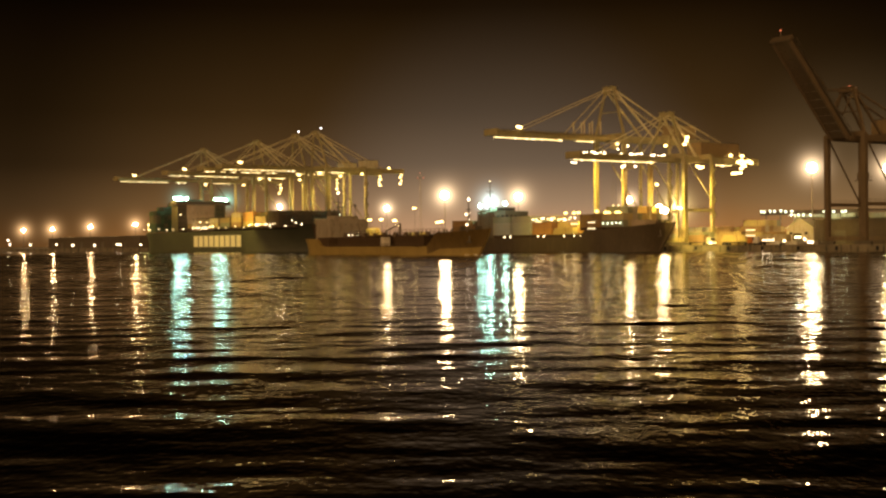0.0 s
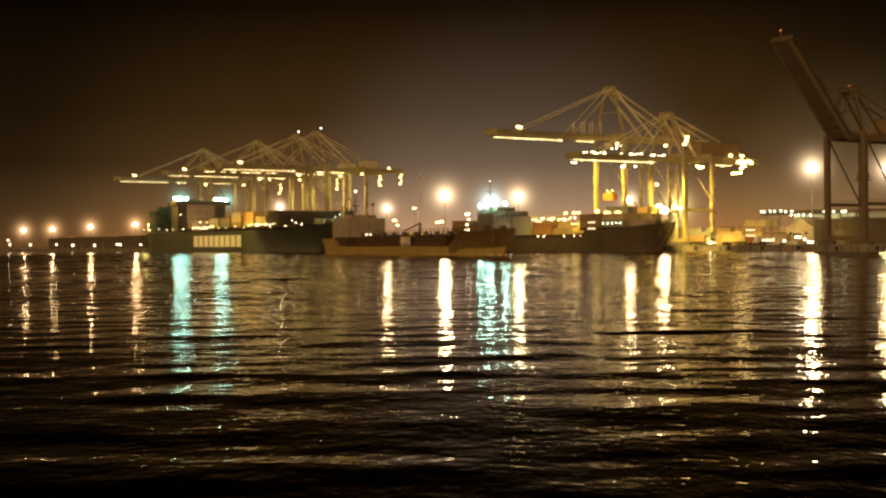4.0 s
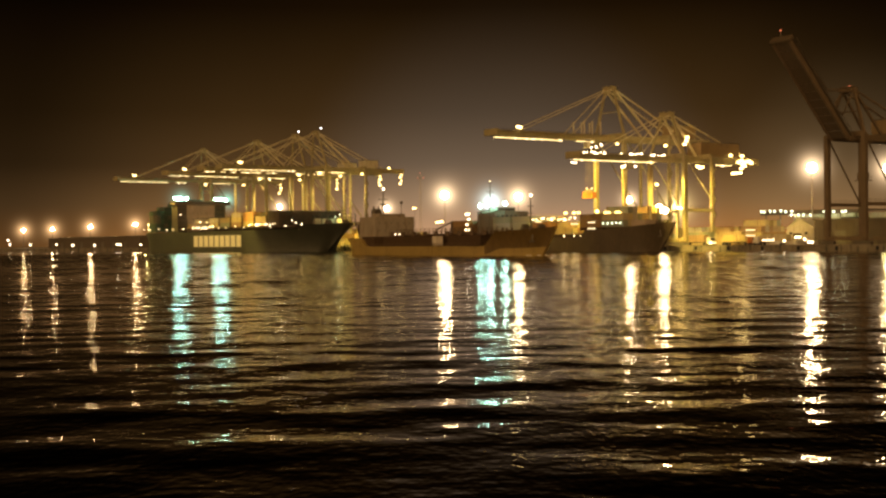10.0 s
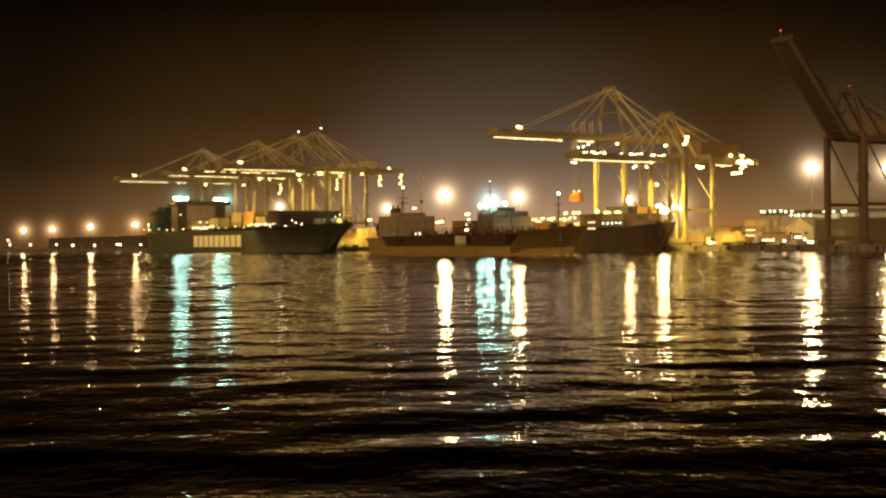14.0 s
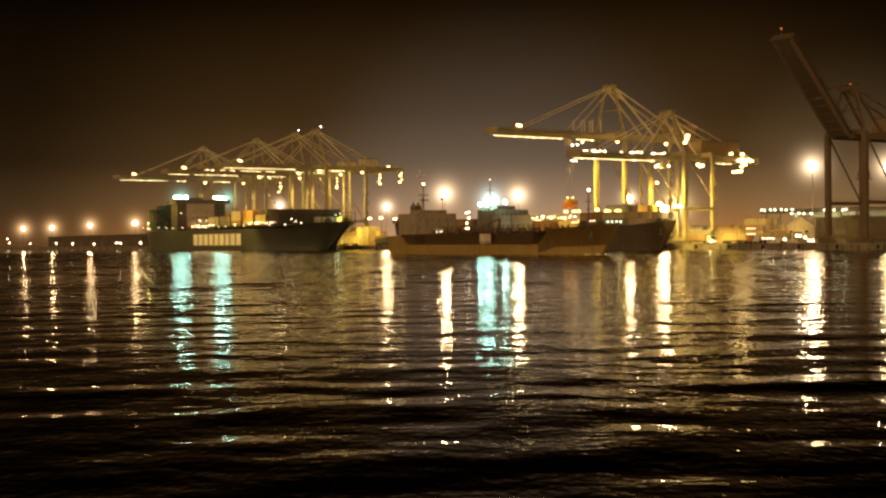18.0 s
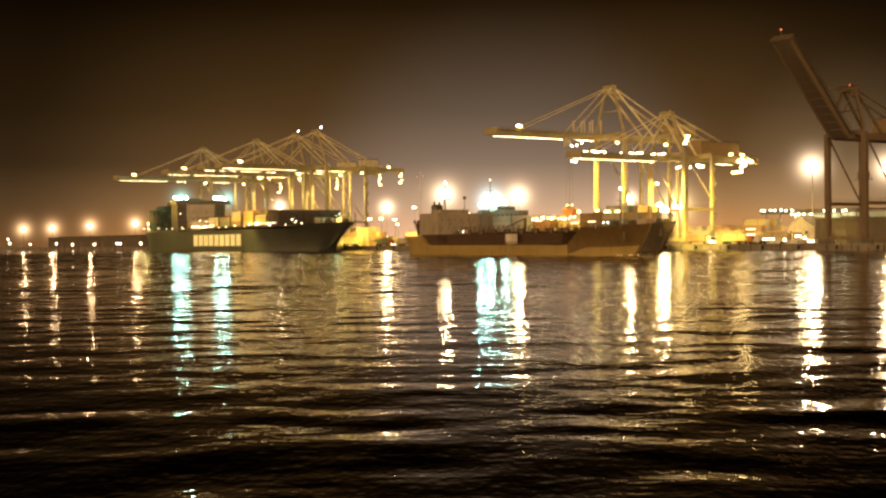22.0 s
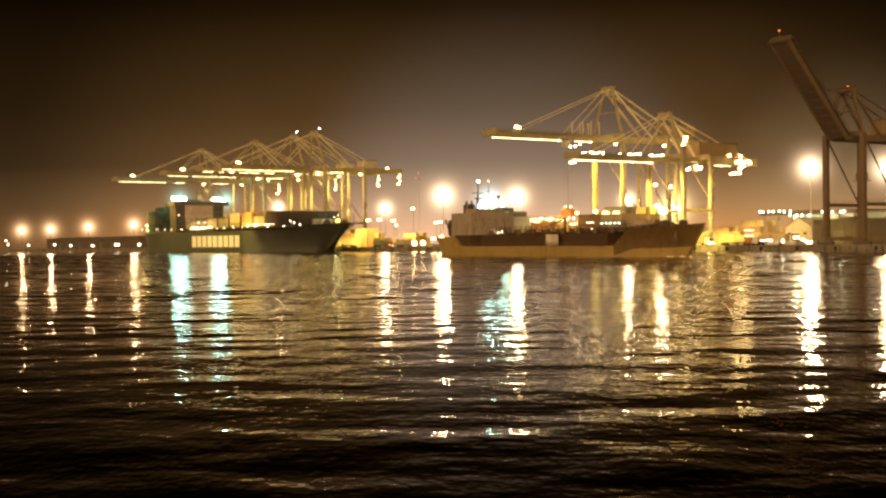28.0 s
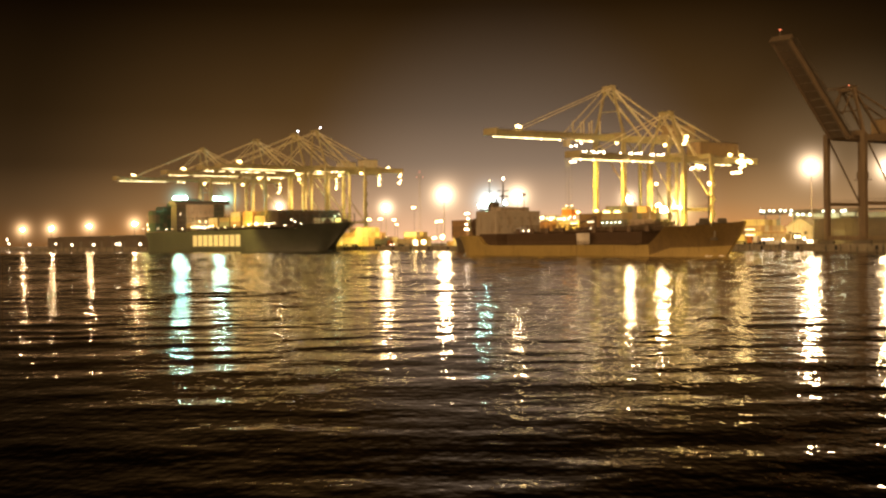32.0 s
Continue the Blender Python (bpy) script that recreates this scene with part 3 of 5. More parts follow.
for c in far_cranes:
    for k in range(4):
        same_part("floodlight", FLOOD_BIG if k % 2 else FLOOD, c, (-55.6 + lamp_rng.uniform(-0.8, 0.8), 4.2, 42.6 - k * 1.9 - lamp_rng.uniform(0, 0.5)))


# ---- hulls ----
def hull_mesh(name, length, beam_w, deck, bow_z, material, stern_z=None, fore=0.16, flare=0.55, rake=0.05, aft=0.1, poop=0.0, low=-2.0, entry=1.9, fine=1.9, step=0.018, castle=None, rise=0.80):
    """A ship's hull, x from the stern (0) to the stem (length): level sections, pinched towards the bow, with a sheer line.
    castle: share of the length under the raised forecastle; rise: share of the bow's height taken at its step."""
    castle = castle or fore
    stern_z = stern_z or deck
    n, levels = 56, 9
    bm = B()
    rows = []
    for i in range(n + 1):
        u = i / n
        x = u * length
        if u > 1 - fore * entry:
            k = (u - (1 - fore * entry)) / (fore * entry)
            w_deck = 1 - max(0.0, k) ** (3.0 * entry / 1.9)
            w_water = 1 - min(1.0, max(0.0, k) * 1.08) ** fine
        elif u < aft:
            k = 1 - u / aft
            w_deck, w_water = 1 - 0.14 * k * k, 1 - 0.62 * k * k
        else:
            w_deck = w_water = 1.0
        if u > 1 - castle:
            zt = deck + (bow_z - deck) * (rise + (1 - rise) * ((u - 1 + castle) / castle) ** 1.5)
        elif u > 1 - castle - step:
            zt = deck + (bow_z - deck) * rise * (u - 1 + castle + step) / step
        elif u < poop:
            zt = stern_z
        elif u < poop + 0.03:
            zt = stern_z + (deck - stern_z) * (u - poop) / 0.03
        else:
            zt = deck
        ring = []
        for side in (1, -1):
            col = []
            for j in range(levels + 1):
                v = j / levels
                z = low + (zt - low) * v
                above = max(0.0, z / bow_z)
                w = w_water + (w_deck - w_water) * min(1.0, above) ** (1.0 + flare)
                xx = x
                if u > 0.9:
                    xx = x - (u - 0.9) / 0.1 * rake * length * (1 - min(1.0, above)) ** 1.2
                if u < aft:
                    xx = x + (1 - u / aft) * 0.03 * length * (1 - min(1.0, above))
                col.append(bm.verts.new((xx, side * max(0.04, w) * beam_w / 2, z)))
            ring.append(col)
        rows.append(ring)
    for i in range(n):
        for sd in (0, 1):
            for j in range(levels):
                f = (rows[i][sd][j], rows[i + 1][sd][j], rows[i + 1][sd][j + 1], rows[i][sd][j + 1])
                bm.faces.new(f if sd else f[::-1])
        bm.faces.new((rows[i][0][-1], rows[i][1][-1], rows[i + 1][1][-1], rows[i + 1][0][-1])[::-1])
    for k in (0, n):
        for j in range(levels):
            f = (rows[k][0][j], rows[k][1][j], rows[k][1][j + 1], rows[k][0][j + 1])
            bm.faces.new(f if k == 0 else f[::-1])
    bmesh.ops.recalc_face_normals(bm, faces=list(bm.faces))
    me = mesh_of(name, bm, material)
    me.polygons.foreach_set("use_smooth", np.ones(len(me.polygons), dtype=bool))
    me.set_sharp_from_angle(angle=radians(40))
    return me


def hull_part(parent, *args, **kw):
    ob = new("hull", hull_mesh("hull", *args, **kw))
    ob.parent = parent
    return ob


def container_mesh(material, long=12.19):
    """A corrugated steel box with corner posts and end doors."""
    bm = B()
    box(bm, (0, 0, 1.295), (long - 0.16, 2.36, 2.5))
    for x in (-1, 1):
        for y in (-1, 1):
            box(bm, (x * (long / 2 - 0.09), y * 1.13, 1.295), (0.18, 0.18, 2.59))
    for y in (-1, 1):
        for z in (0.09, 2.5):
            box(bm, (0, y * 1.15, z), (long - 0.36, 0.14, 0.17))
        for i in range(9):
            box(bm, ((i - 4) * long / 9.6, y * 1.19, 1.295), (long / 22, 0.05, 2.2))
    for k in (-0.6, -0.15, 0.15, 0.6):
        rod(bm, (long / 2 - 0.02, k, 0.2), (long / 2 - 0.02, k, 2.4), 0.04, sides=4)
    return mesh_of("container", bm, material)


BOX40_DARK = container_mesh(M_BOX_DARK)
BOX40_PALE, BOX40_BROWN = container_mesh(M_BOX_PALE), container_mesh(M_BOX_BROWN)
BOX40_RUST, BOX40_GREEN, BOX40_YARD = container_mesh(M_BOX_RUST), container_mesh(M_BOX_GREEN), container_mesh(M_BOX_YARD)
BOX_LABEL = {"rust": ("rust-orange corrugated steel shipping container in a stack", BOX40_RUST), "green": ("dark green corrugated steel shipping container in a stack", BOX40_GREEN),
             "pale": ("greenish grey corrugated steel shipping container in a stack", BOX40_PALE), "dark": ("dark weathered steel shipping container in a stack", BOX40_DARK), "brown": ("dark brown corrugated steel shipping container in a stack", BOX40_BROWN),
             "yard": ("faded yellowish corrugated steel shipping container in a stack", BOX40_YARD)}
REST = {"dark": [], "rust": [], "green": [], "yard": [], "pale": [], "brown": []}


def stack(base, across, high, kind="yard", group="stacked containers", rng=random.Random(3), ragged=0, single=99):
    """Containers with their long side along local x, standing on base. The first rows stand singly, the hidden rest is joined later."""
    label, me = BOX_LABEL[kind]
    for j in range(across):
        tall = high - (rng.randint(0, ragged) if ragged else 0)
        for k in range(tall):
            m = base @ Matrix.Translation((0, j * 2.5, k * 2.6))
            if j >= single:
                REST[kind].append(m)
                continue
            ob = new("shipping_container", me)
            ob.matrix_basis = m
            tagged(ob, label, "container", group)


def windows_row(parent, me, y0, y1, n, x, z):
    for i in range(n):
        same_part("window", me, parent, (x, y0 + (y1 - y0) * (i + 0.5) / n, z))


def pane_mesh(wide, high, glass=M_GLASS):
    bm = B()
    box(bm, (0, 0, 0), (0.08, wide, high))
    return mesh_of("window", bm, glass)


PANE = pane_mesh(1.0, 0.9)
PANE_DULL = pane_mesh(0.7, 0.7, M_GLASS_DULL)


# ---- the green container ship ----
def green_ship():
    L, W = 232.0, 40.0
    s_mid = 24.0
    stern = spot_at(395, s_mid, 0)
    m = pose(stern.x, stern.y, 0, 0, 0, BOW_DEG)
    ship = thing("container_ship", m, "large dark green container ship moored at the quay, loaded with containers", "ship")
    hull_part(ship, L, W, 12.0, 14.7, M_GREEN_HULL, fore=0.11, flare=0.9, rake=0.10, entry=3.0, fine=1.25)
    # the white writing on the side, as plain blocks
    for i in range(9):
        bm = B()
        box(bm, (0, 0, 0), (5.5, 0.12, 6.4))
        ob = part("letter_block", bm, M_LETTER, ship, "white block of painted lettering")
        ob.matrix_basis = Matrix.Translation((395 - 307 + 2.6 + i * 7.0, -W / 2 - 0.06, 6.2))
    # accommodation
    x0 = 395 - 332
    bm = B()
    box(bm, (x0 - 8, 0, 12.0 + 8.2), (12, 27, 16.4))
    acc = part("accommodation", bm, M_OCHRE_HOUSE, ship, "dim ochre accommodation block", bevel=0.2)
    for y in (-16, 9):
        bm = B()
        box(bm, (x0 - 5, y, 12.0 + 8.2), (9, 6.0, 16.4))
        tower = part("stair_tower", bm, M_BOX_DARK, ship, "dark stair tower beside the accommodation", bevel=0.1)
        for k in range(6):
            bm = B()
            box(bm, (x0 - 0.3, y, 13.5 + k * 2.7), (0.5, 6.4, 0.25))
            part("landing", bm, M_TAN, tower)
    bm = B()
    box(bm, (x0 - 5, -2, 29.6), (9, 36, 2.4))
    br = part("bridge", bm, M_TAN, ship, bevel=0.15)
    windows_row(br, PANE, -19, 15, 22, x0 - 0.45, 29.8)
    for k in range(5):
        if k % 2:
            windows_row(acc, PANE_DULL, -12.5, 12.5, 9, x0 - 1.97, 14.5 + k * 3)
        bm = B()
        box(bm, (x0 - 8, 0, 15.9 + k * 3), (12.8, 27.4, 0.2))
        part("deck_edge", bm, M_OCHRE_HOUSE, acc)
    bm = B()
    box(bm, (x0 - 20, 0, 12.4 + 10), (9, 10, 20))
    part("funnel", bm, M_GREEN_HULL, ship, bevel=0.8)
    bm = B()
    rod(bm, (x0 - 5, 0, 30.8), (x0 - 5, 0, 40), 0.5, 0.25)
    box(bm, (x0 - 5, 0, 36), (0.4, 6, 0.4))
    box(bm, (x0 - 4.4, 0, 38.5), (0.4, 4, 0.5))
    part("radar_mast", bm, M_TAN, ship)
    for y in (-19.0, -17.0, -15.0, -11.6, 7.4, 9.6, 11.8, 14.2):
        same_part("halide_lamp", COOL_LAMP, ship, (x0 - 3.5, y, 31.9 + (0.5 if int(y) % 2 else 0)))
    # hatch covers and lashing bridges
    x = 68
    while x < 208:
        bm = B()
        box(bm, (x, 0, 13.4), (13.0, 36, 1.2))
        part("hatch_cover", bm, M_DECK, ship, bevel=0.1)
        bm = B()
        for y in np.linspace(-18.5, 18.5, 10):
            box(bm, (x + 7.2, float(y), 16.4), (0.35, 0.35, 7))
        for z in (15.5, 17.8, 19.8):
            box(bm, (x + 7.2, 0, z), (0.8, 37.4, 0.2))
        part("lashing_bridge", bm, M_STEEL, ship)
        x += 14.6
    # railing and deck lamps along the side
    bm = B()
    for i in range(70):
        box(bm, (10 + i * 2.9, -W / 2 + 0.4, 12.95), (0.08, 0.08, 1.1))
    for z in (12.9, 13.45):
        box(bm, (110, -W / 2 + 0.4, z), (202, 0.07, 0.07))
    part("railing", bm, M_STEEL, ship)
    rng = random.Random(11)
    for i in range(15):
        same_part("deck_lamp", rng.choice(DOTS), ship, (8 + i * 12.2 + rng.uniform(-3, 3), -W / 2 + 0.8, 13.6 + rng.choice((0, 0.6))))
    # lamps in two tiers on the lashing bridges, and the pale posts that they light
    for i in range(14):
        x = 84 + i * 2.2 + rng.uniform(-0.3, 0.3)
        bm = B()
        rod(bm, (x, -W / 2 + 1.2, 12.6), (x, -W / 2 + 1.2, 18.2), 0.16)
        post = part("lashing_post", bm, M_WHITE, ship, "pale lashing post")
        same_part("deck_lamp", rng.choice((DOT_SMALL, DOT_SMALL, DOT_DIM)), post, (x, -W / 2 + 0.9, 14.2 + rng.choice((0, 0, 3.2)) + rng.uniform(-0.3, 0.3)))
    for i in range(11):
        same_part("deck_lamp", rng.choice((DOT, DOT_SMALL, DOT_SMALL, DOT_DIM)), ship, (158 + i * 2.9 + rng.uniform(-0.6, 0.6), -W / 2 + 1.2, 14.9 + rng.uniform(-0.3, 0.4)))
    for x, z in ((205, 16.4), (209, 15.2), (198, 13.6), (215, 14.2), (66, 22.5)):
        same_part("deck_lamp", DOT_SMALL, ship, (x, -W / 2 + 1.5, z))
    # winch house on the after deck, lit by its own lamps
    bm = B()
    box(bm, (9, -13, 15.0), (3.4, 5.0, 6.0))
    box(bm, (9, -13, 18.15), (4.0, 5.6, 0.3))
    house = part("winch_house", bm, M_HOUSE, ship, "pale yellow winch house on the after deck", bevel=0.1)
    for z in (14.2, 17.2):
        same_part("deck_lamp", DOT_SMALL, house, (9.6, -15.9, z))
    # forecastle fittings and the small halide lamp that lights them
    for x, y, z in ((196.5, 15.0, 19.6), (197.5, 12.0, 18.4)):
        bm = B()
        rod(bm, (x, y, 13.2), (x, y, z - 0.2), 0.12)
        pole = part("lamp_pole", bm, M_STEEL, ship)
        same_part("lamp_head", lamp_mesh("lamp_head", (0.4,), G_SHED, True), pole, (x, y, z))
    bm = B()
    rod(bm, (224, 0, 14.5), (224, 0, 24), 0.35, 0.2)
    box(bm, (224, 0, 21), (0.3, 3, 0.3))
    part("foremast", bm, M_TAN, ship)
    for y in (-5, 5):
        bm = B()
        rod(bm, (219, y - 1.2, 15.8), (219, y + 1.2, 15.8), 0.9, sides=12)
        box(bm, (219, y, 15), (2.4, 3.4, 1.0))
        part("windlass", bm, M_STEEL, ship)
    bm = B()
    box(bm, (193.2, 9.5, 15.0), (0.3, 17, 5.0))
    for i in range(6):
        box(bm, (193.6, 2 + i * 3.0, 14.7), (0.6, 0.2, 4.2))
    part("breakwater", bm, M_HOUSE, ship, "pale ribbed breakwater before the foremost stack")
    # containers
    hatch = [68 + 14.6 * i for i in range(9)]
    heights = (0, 1, 1, 2, 2, 3, 3, 3, 3)
    kinds = ("green", "yard", "green", "yard", "yard", "yard", "rust", "yard", "dark")
    for xh, hh, kd in zip(hatch, heights, kinds):
        if hh:
            stack(m @ Matrix.Translation((xh, -17.5, 14.05)), 15, hh, kd, "containers on the green ship", random.Random(int(xh)), ragged=1 if kd == "yard" else 0, single=99 if kd == "dark" else 1)
    for y, n, hh in ((-17.5, 2, 5), (-12.5, 3, 6), (-5.0, 10, 7)):
        stack(m @ Matrix.Translation((24, y, 12.5)), n, hh, "green", "containers on the green ship", random.Random(24), single=1)


green_ship()


# ---- the black feeder ship ----
def black_ship():
    L, W = 133.0, 22.0
    stern = spot_at(79, 14.5, 0)
    m = pose(stern.x, stern.y, 0, 0, 0, BOW_DEG)
    ship = thing("feeder_ship", m, "black-hulled feeder container ship moored at the quay", "ship")
    hull_part(ship, L, W, 6.0, 11.1, M_BLACK_HULL, fore=0.13, flare=0.7, rake=0.06, castle=0.29, rise=0.46)
    x0 = 79 - 44
    bm = B()
    box(bm, (x0 - 6, 0, 11.8), (12, 19, 11.6))
    acc = part("accommodation", bm, M_TAN, ship, "dark weathered accommodation block", bevel=0.15)
    bm = B()
    box(bm, (x0 - 6.5, 0, 18.3), (6, 10, 2.0))
    br = part("bridge", bm, M_TAN, ship, bevel=0.12)
    windows_row(br, PANE, -4.8, 4.8, 7, x0 - 3.45, 18.4)
    for k in range(3):
        windows_row(acc, PANE, -8.5, 8.5, 7, x0 + 0.03, 9.4 + k * 3)
    bm = B()
    box(bm, (x0 - 16, 0, 12.2), (6, 6, 12.5))
    part("funnel", bm, M_BLACK_HULL, ship, bevel=0.5)
    bm = B()
    rod(bm, (20, 0, 18), (20, 0, 31), 0.3, 0.15)
    box(bm, (20, 0, 26.5), (0.25, 4, 0.25))
    part("mast", bm, M_TAN, ship)
    same_part("mast_lamp", DOT_DIM, ship, (20, 0, 31.2))
    bm = B()
    box(bm, (119, 0, 10.8), (8.4, 12, 2.6))
    part("forecastle_house", bm, M_OCHRE_HOUSE, ship, "low brown forecastle house", bevel=0.12)
    for px, py in ((25.7, -9.6), (32, -9.6), (43, -9.6)):
        bm = B()
        rod(bm, (px, py, 6), (px, py, 20.0), 0.18)
        part("lamp_pole", bm, M_STEEL, ship)
    for p in ((25.7, -9.6, 20.0), (31.4, -9.6, 20.8), (32.6, -9.4, 21.2), (43, -9.6, 20.6)):
        same_part("halide_lamp", COOL_LAMP, ship, p)
    rng = random.Random(5)
    for p in ((-19, 16.0), (-17, 16.2), (-17, 13.8), (-18.5, 11.4), (-19.3, 9.2), (-17.2, 9.2)):
        same_part("deck_lamp", DOT, ship, (x0 + p[0], -10.4, p[1] + 0.5))
    for x in (43.7, 48, 66, 70, 82.5, 88.5, 92.5):
        same_part("deck_lamp", DOT_SMALL, ship, (x, -10.8, 6.35))
    bm = B()
    for i in range(34):
        box(bm, (6 + i * 2.6, -W / 2 + 0.3, 6.5), (0.07, 0.07, 1.0))
    for z in (6.5, 6.95):
        box(bm, (49, -W / 2 + 0.3, z), (86, 0.06, 0.06))
    part("railing", bm, M_STEEL, ship)
    bm = B()
    rod(bm, (120, 0, 12), (120, 0, 20), 0.3, 0.15)
    part("foremast", bm, M_GREY, ship)
    bm = B()
    for y in (-2, 2):
        rod(bm, (126.4, y - 0.8, 11.5), (126.4, y + 0.8, 11.5), 0.6, sides=12)
    box(bm, (126.4, 0, 10.7), (1.8, 5.6, 1.0))
    part("windlass", bm, M_STEEL, ship)
    bm = B()
    beam(bm, (128.4, -3.2, 8.2), (128.7, -3.5, 6.0), 0.35)
    box(bm, (128.6, -3.6, 5.9), (2.0, 0.4, 0.5))
    part("anchor", bm, M_STEEL, ship)
    for i, (xh, hh, kd) in enumerate(((41, 3, "pale"), (54.2, 3, "pale"), (67.5, 2, "rust"), (80.5, 2, "rust"), (97, 2, "brown"), (109.6, 3, "yard"))):
        bm = B()
        lift = 2.5 if xh > 90 else 0.0
        box(bm, (xh, 0, 6.5 + lift), (13, 19 if xh < 105 else 16, 1.1))
        part("hatch_cover", bm, M_DECK, ship, bevel=0.1)
        stack(m @ Matrix.Translation((xh, -8.7, 7.06 + lift)), 8, hh, kd, "containers on the black ship", random.Random(20 + i), ragged=1 if kd in ("rust", "yard") else 0, single=4)
    for i in range(13):
        same_part("deck_lamp", rng.choice(DOTS), ship, (61.5 + i * 2.1 + rng.uniform(-0.8, 0.8), -9.3 + (0.5 if i % 3 else 0), 13.4 + rng.uniform(-0.5, 0.4)))
    for x, y in ((91, -1), (94, 2), (98, -1), (101, 3), (64, 6), (68, 7), (72, 6)):
        bm = B()
        rod(bm, (0, 0, -8), (0, 0, 0), 0.15)
        pole = part("lamp_pole", bm, M_STEEL, ship)
        pole.matrix_basis = Matrix.Translation((x, y, 15.6))
        same_part("floodlight", DECK_FLOOD, pole, (0, 0, 0.4))
    # long tube lamps on the container ends and the lashing gear
    tube = lamp_mesh("tube_lamp", (4.2, 0.3, 0.42), G_TUBE)
    for x, z in ((65.5, 12.4), (88, 11.1), (98, 11.5), (98, 9.1)):
        same_part("tube_lamp", tube, ship, (x, -10.15, z))
    for x in (105, 106.6, 111, 112.4):
        same_part("floodlight", lamp_mesh("floodlight", (1.6,), G_DECK_FLOOD, True), ship, (x, -9.0, 14.8))
    for x in (104.6, 107.2, 109.6, 112, 114.2):
        same_part("lamp", lamp_mesh("lamp", (0.6,), G_SHED, True), ship, (x, -10.1, 11.0))
    stack(m @ Matrix.Translation((11, -8.7, 6.05)), 8, 3, "brown", "containers on the black ship", random.Random(40), single=3)


black_ship()


# ---- the tanker under way ----
def tanker_ship():
    ship = thing("tanker", Matrix.Identity(4), "loaded ochre-hulled tanker steaming slowly past the quay", "ship")
    # x = 0 at the aft mast, the stem at 113
    h = hull_part(ship, 133.0, 20.0, 3.05, 8.7, M_BROWN_HULL, stern_z=6.2, fore=0.165, flare=1.1, rake=0.052, aft=0.12, poop=0.155, step=0.05, fine=1.3)
    h.matrix_basis = Matrix.Translation((-20, 0, 0))
    # bow plating coloured darker to stand for the shade on its flare
    h.data.materials.append(M_FORE_SHADE)
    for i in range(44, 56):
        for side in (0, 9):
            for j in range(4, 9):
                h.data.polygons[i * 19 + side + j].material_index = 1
    bm = B()
    box(bm, (47, 0, 3.15), (68, 18.6, 0.3))
    part("cargo_deck", bm, M_DECK, ship)
    bm = B()
    box(bm, (45, 0, 4.85), (68, 11.6, 3.5))
    part("cargo_trunk", bm, M_DECK, ship, "dark red-brown raised cargo trunk", bevel=0.15)
    bm = B()
    box(bm, (2.7, 0, 9.9), (12.4, 16.6, 8.0))
    acc = part("accommodation", bm, M_TANKER_HOUSE, ship, "weathered grey-cream accommodation block", bevel=0.15)
    bm = B()
    box(bm, (4.0, 0, 14.5), (6, 11, 1.3))
    br = part("wheelhouse", bm, M_TANKER_HOUSE, ship, bevel=0.12)
    windows_row(br, PANE_DULL, -5.2, 5.2, 8, 7.02, 14.5)
    for k in range(2):
        windows_row(acc, PANE_DULL, -7.5, 7.5, 6, 8.92, 8.8 + k * 2.8)
    for z in (8.6, 10.8):
        bm = B()
        box(bm, (2.7, 0, z), (12.8, 17.0, 0.14))
        part("deck_edge", bm, M_TANKER_HOUSE, acc)
    # dark box added for the shaded side deck along the house
    bm = B()
    box(bm, (4.5, 0, 4.9), (10.0, 17.6, 3.6))
    part("side_deck_shade", bm, M_DECK, ship, "dark red-brown box standing in for the shaded side deck", bevel=0.1)
    bm = B()
    box(bm, (-5.9, 0, 11.5), (2.8, 3.4, 11.4))
    fn = part("funnel", bm, M_STEEL, ship, "dark soot-stained funnel", bevel=0.5)
    for y in (-1, 1):
        bm = B()
        rod(bm, (-5.9, y, 17), (-5.9, y, 18.2), 0.35)
        part("exhaust_pipe", bm, M_STEEL, fn)
    bm = B()
    rod(bm, (0, 0, 12.8), (0, 0, 24.2), 0.32, 0.18)
    box(bm, (0, 0, 20.6), (0.25, 4.2, 0.25))
    box(bm, (0.5, 0, 18.8), (0.3, 3.4, 0.4))
    beam(bm, (-2.4, 0, 12.8), (-0.1, 0, 21), 0.2)
    part("aft_mast", bm, M_STEEL, ship)
    same_part("mast_lamp", DOT, ship, (0.2, 0, 24.5))
    bm = B()
    rod(bm, (3, 6, 12.8), (3, 6, 19.6), 0.15, 0.1)
    box(bm, (3, 6, 19.3), (0.6, 0.9, 1.0))
    part("signal_mast", bm, M_STEEL, ship)
    bm = B()
    rod(bm, (99.5, 0, 7), (99.5, 0, 18.2), 0.28, 0.16)
    box(bm, (99.5, 0, 15.2), (0.9, 1.8, 0.2))
    box(bm, (99.5, 0, 13.0), (0.9, 1.4, 0.2))
    part("foremast", bm, M_STEEL, ship)
    same_part("mast_lamp", DOT, ship, (99.7, 0, 18.5))
    # pipework on the cargo deck
    for y in (-3.0, -2.2, -1.4, 1.4, 2.2, 3.0):
        bm = B()
        rod(bm, (11, y, 7.1), (84, y, 7.1), 0.24)
        part("deck_pipe", bm, M_PIPE, ship)
    bm = B()
    box(bm, (47, 0, 8.1), (72, 1.6, 0.16))
    for i in range(24):
        box(bm, (12.5 + i * 3, 0, 6.75), (0.2, 6.8, 0.2))
        for y in (-0.8, 0.8):
            box(bm, (12.5 + i * 3, y, 7.9), (0.12, 0.12, 2.6))
    for y in (-0.8, 0.8):
        for z in (8.7, 9.15):
            box(bm, (47, y, z), (72, 0.07, 0.07))
    part("catwalk", bm, M_PIPE, ship)
    bm = B()
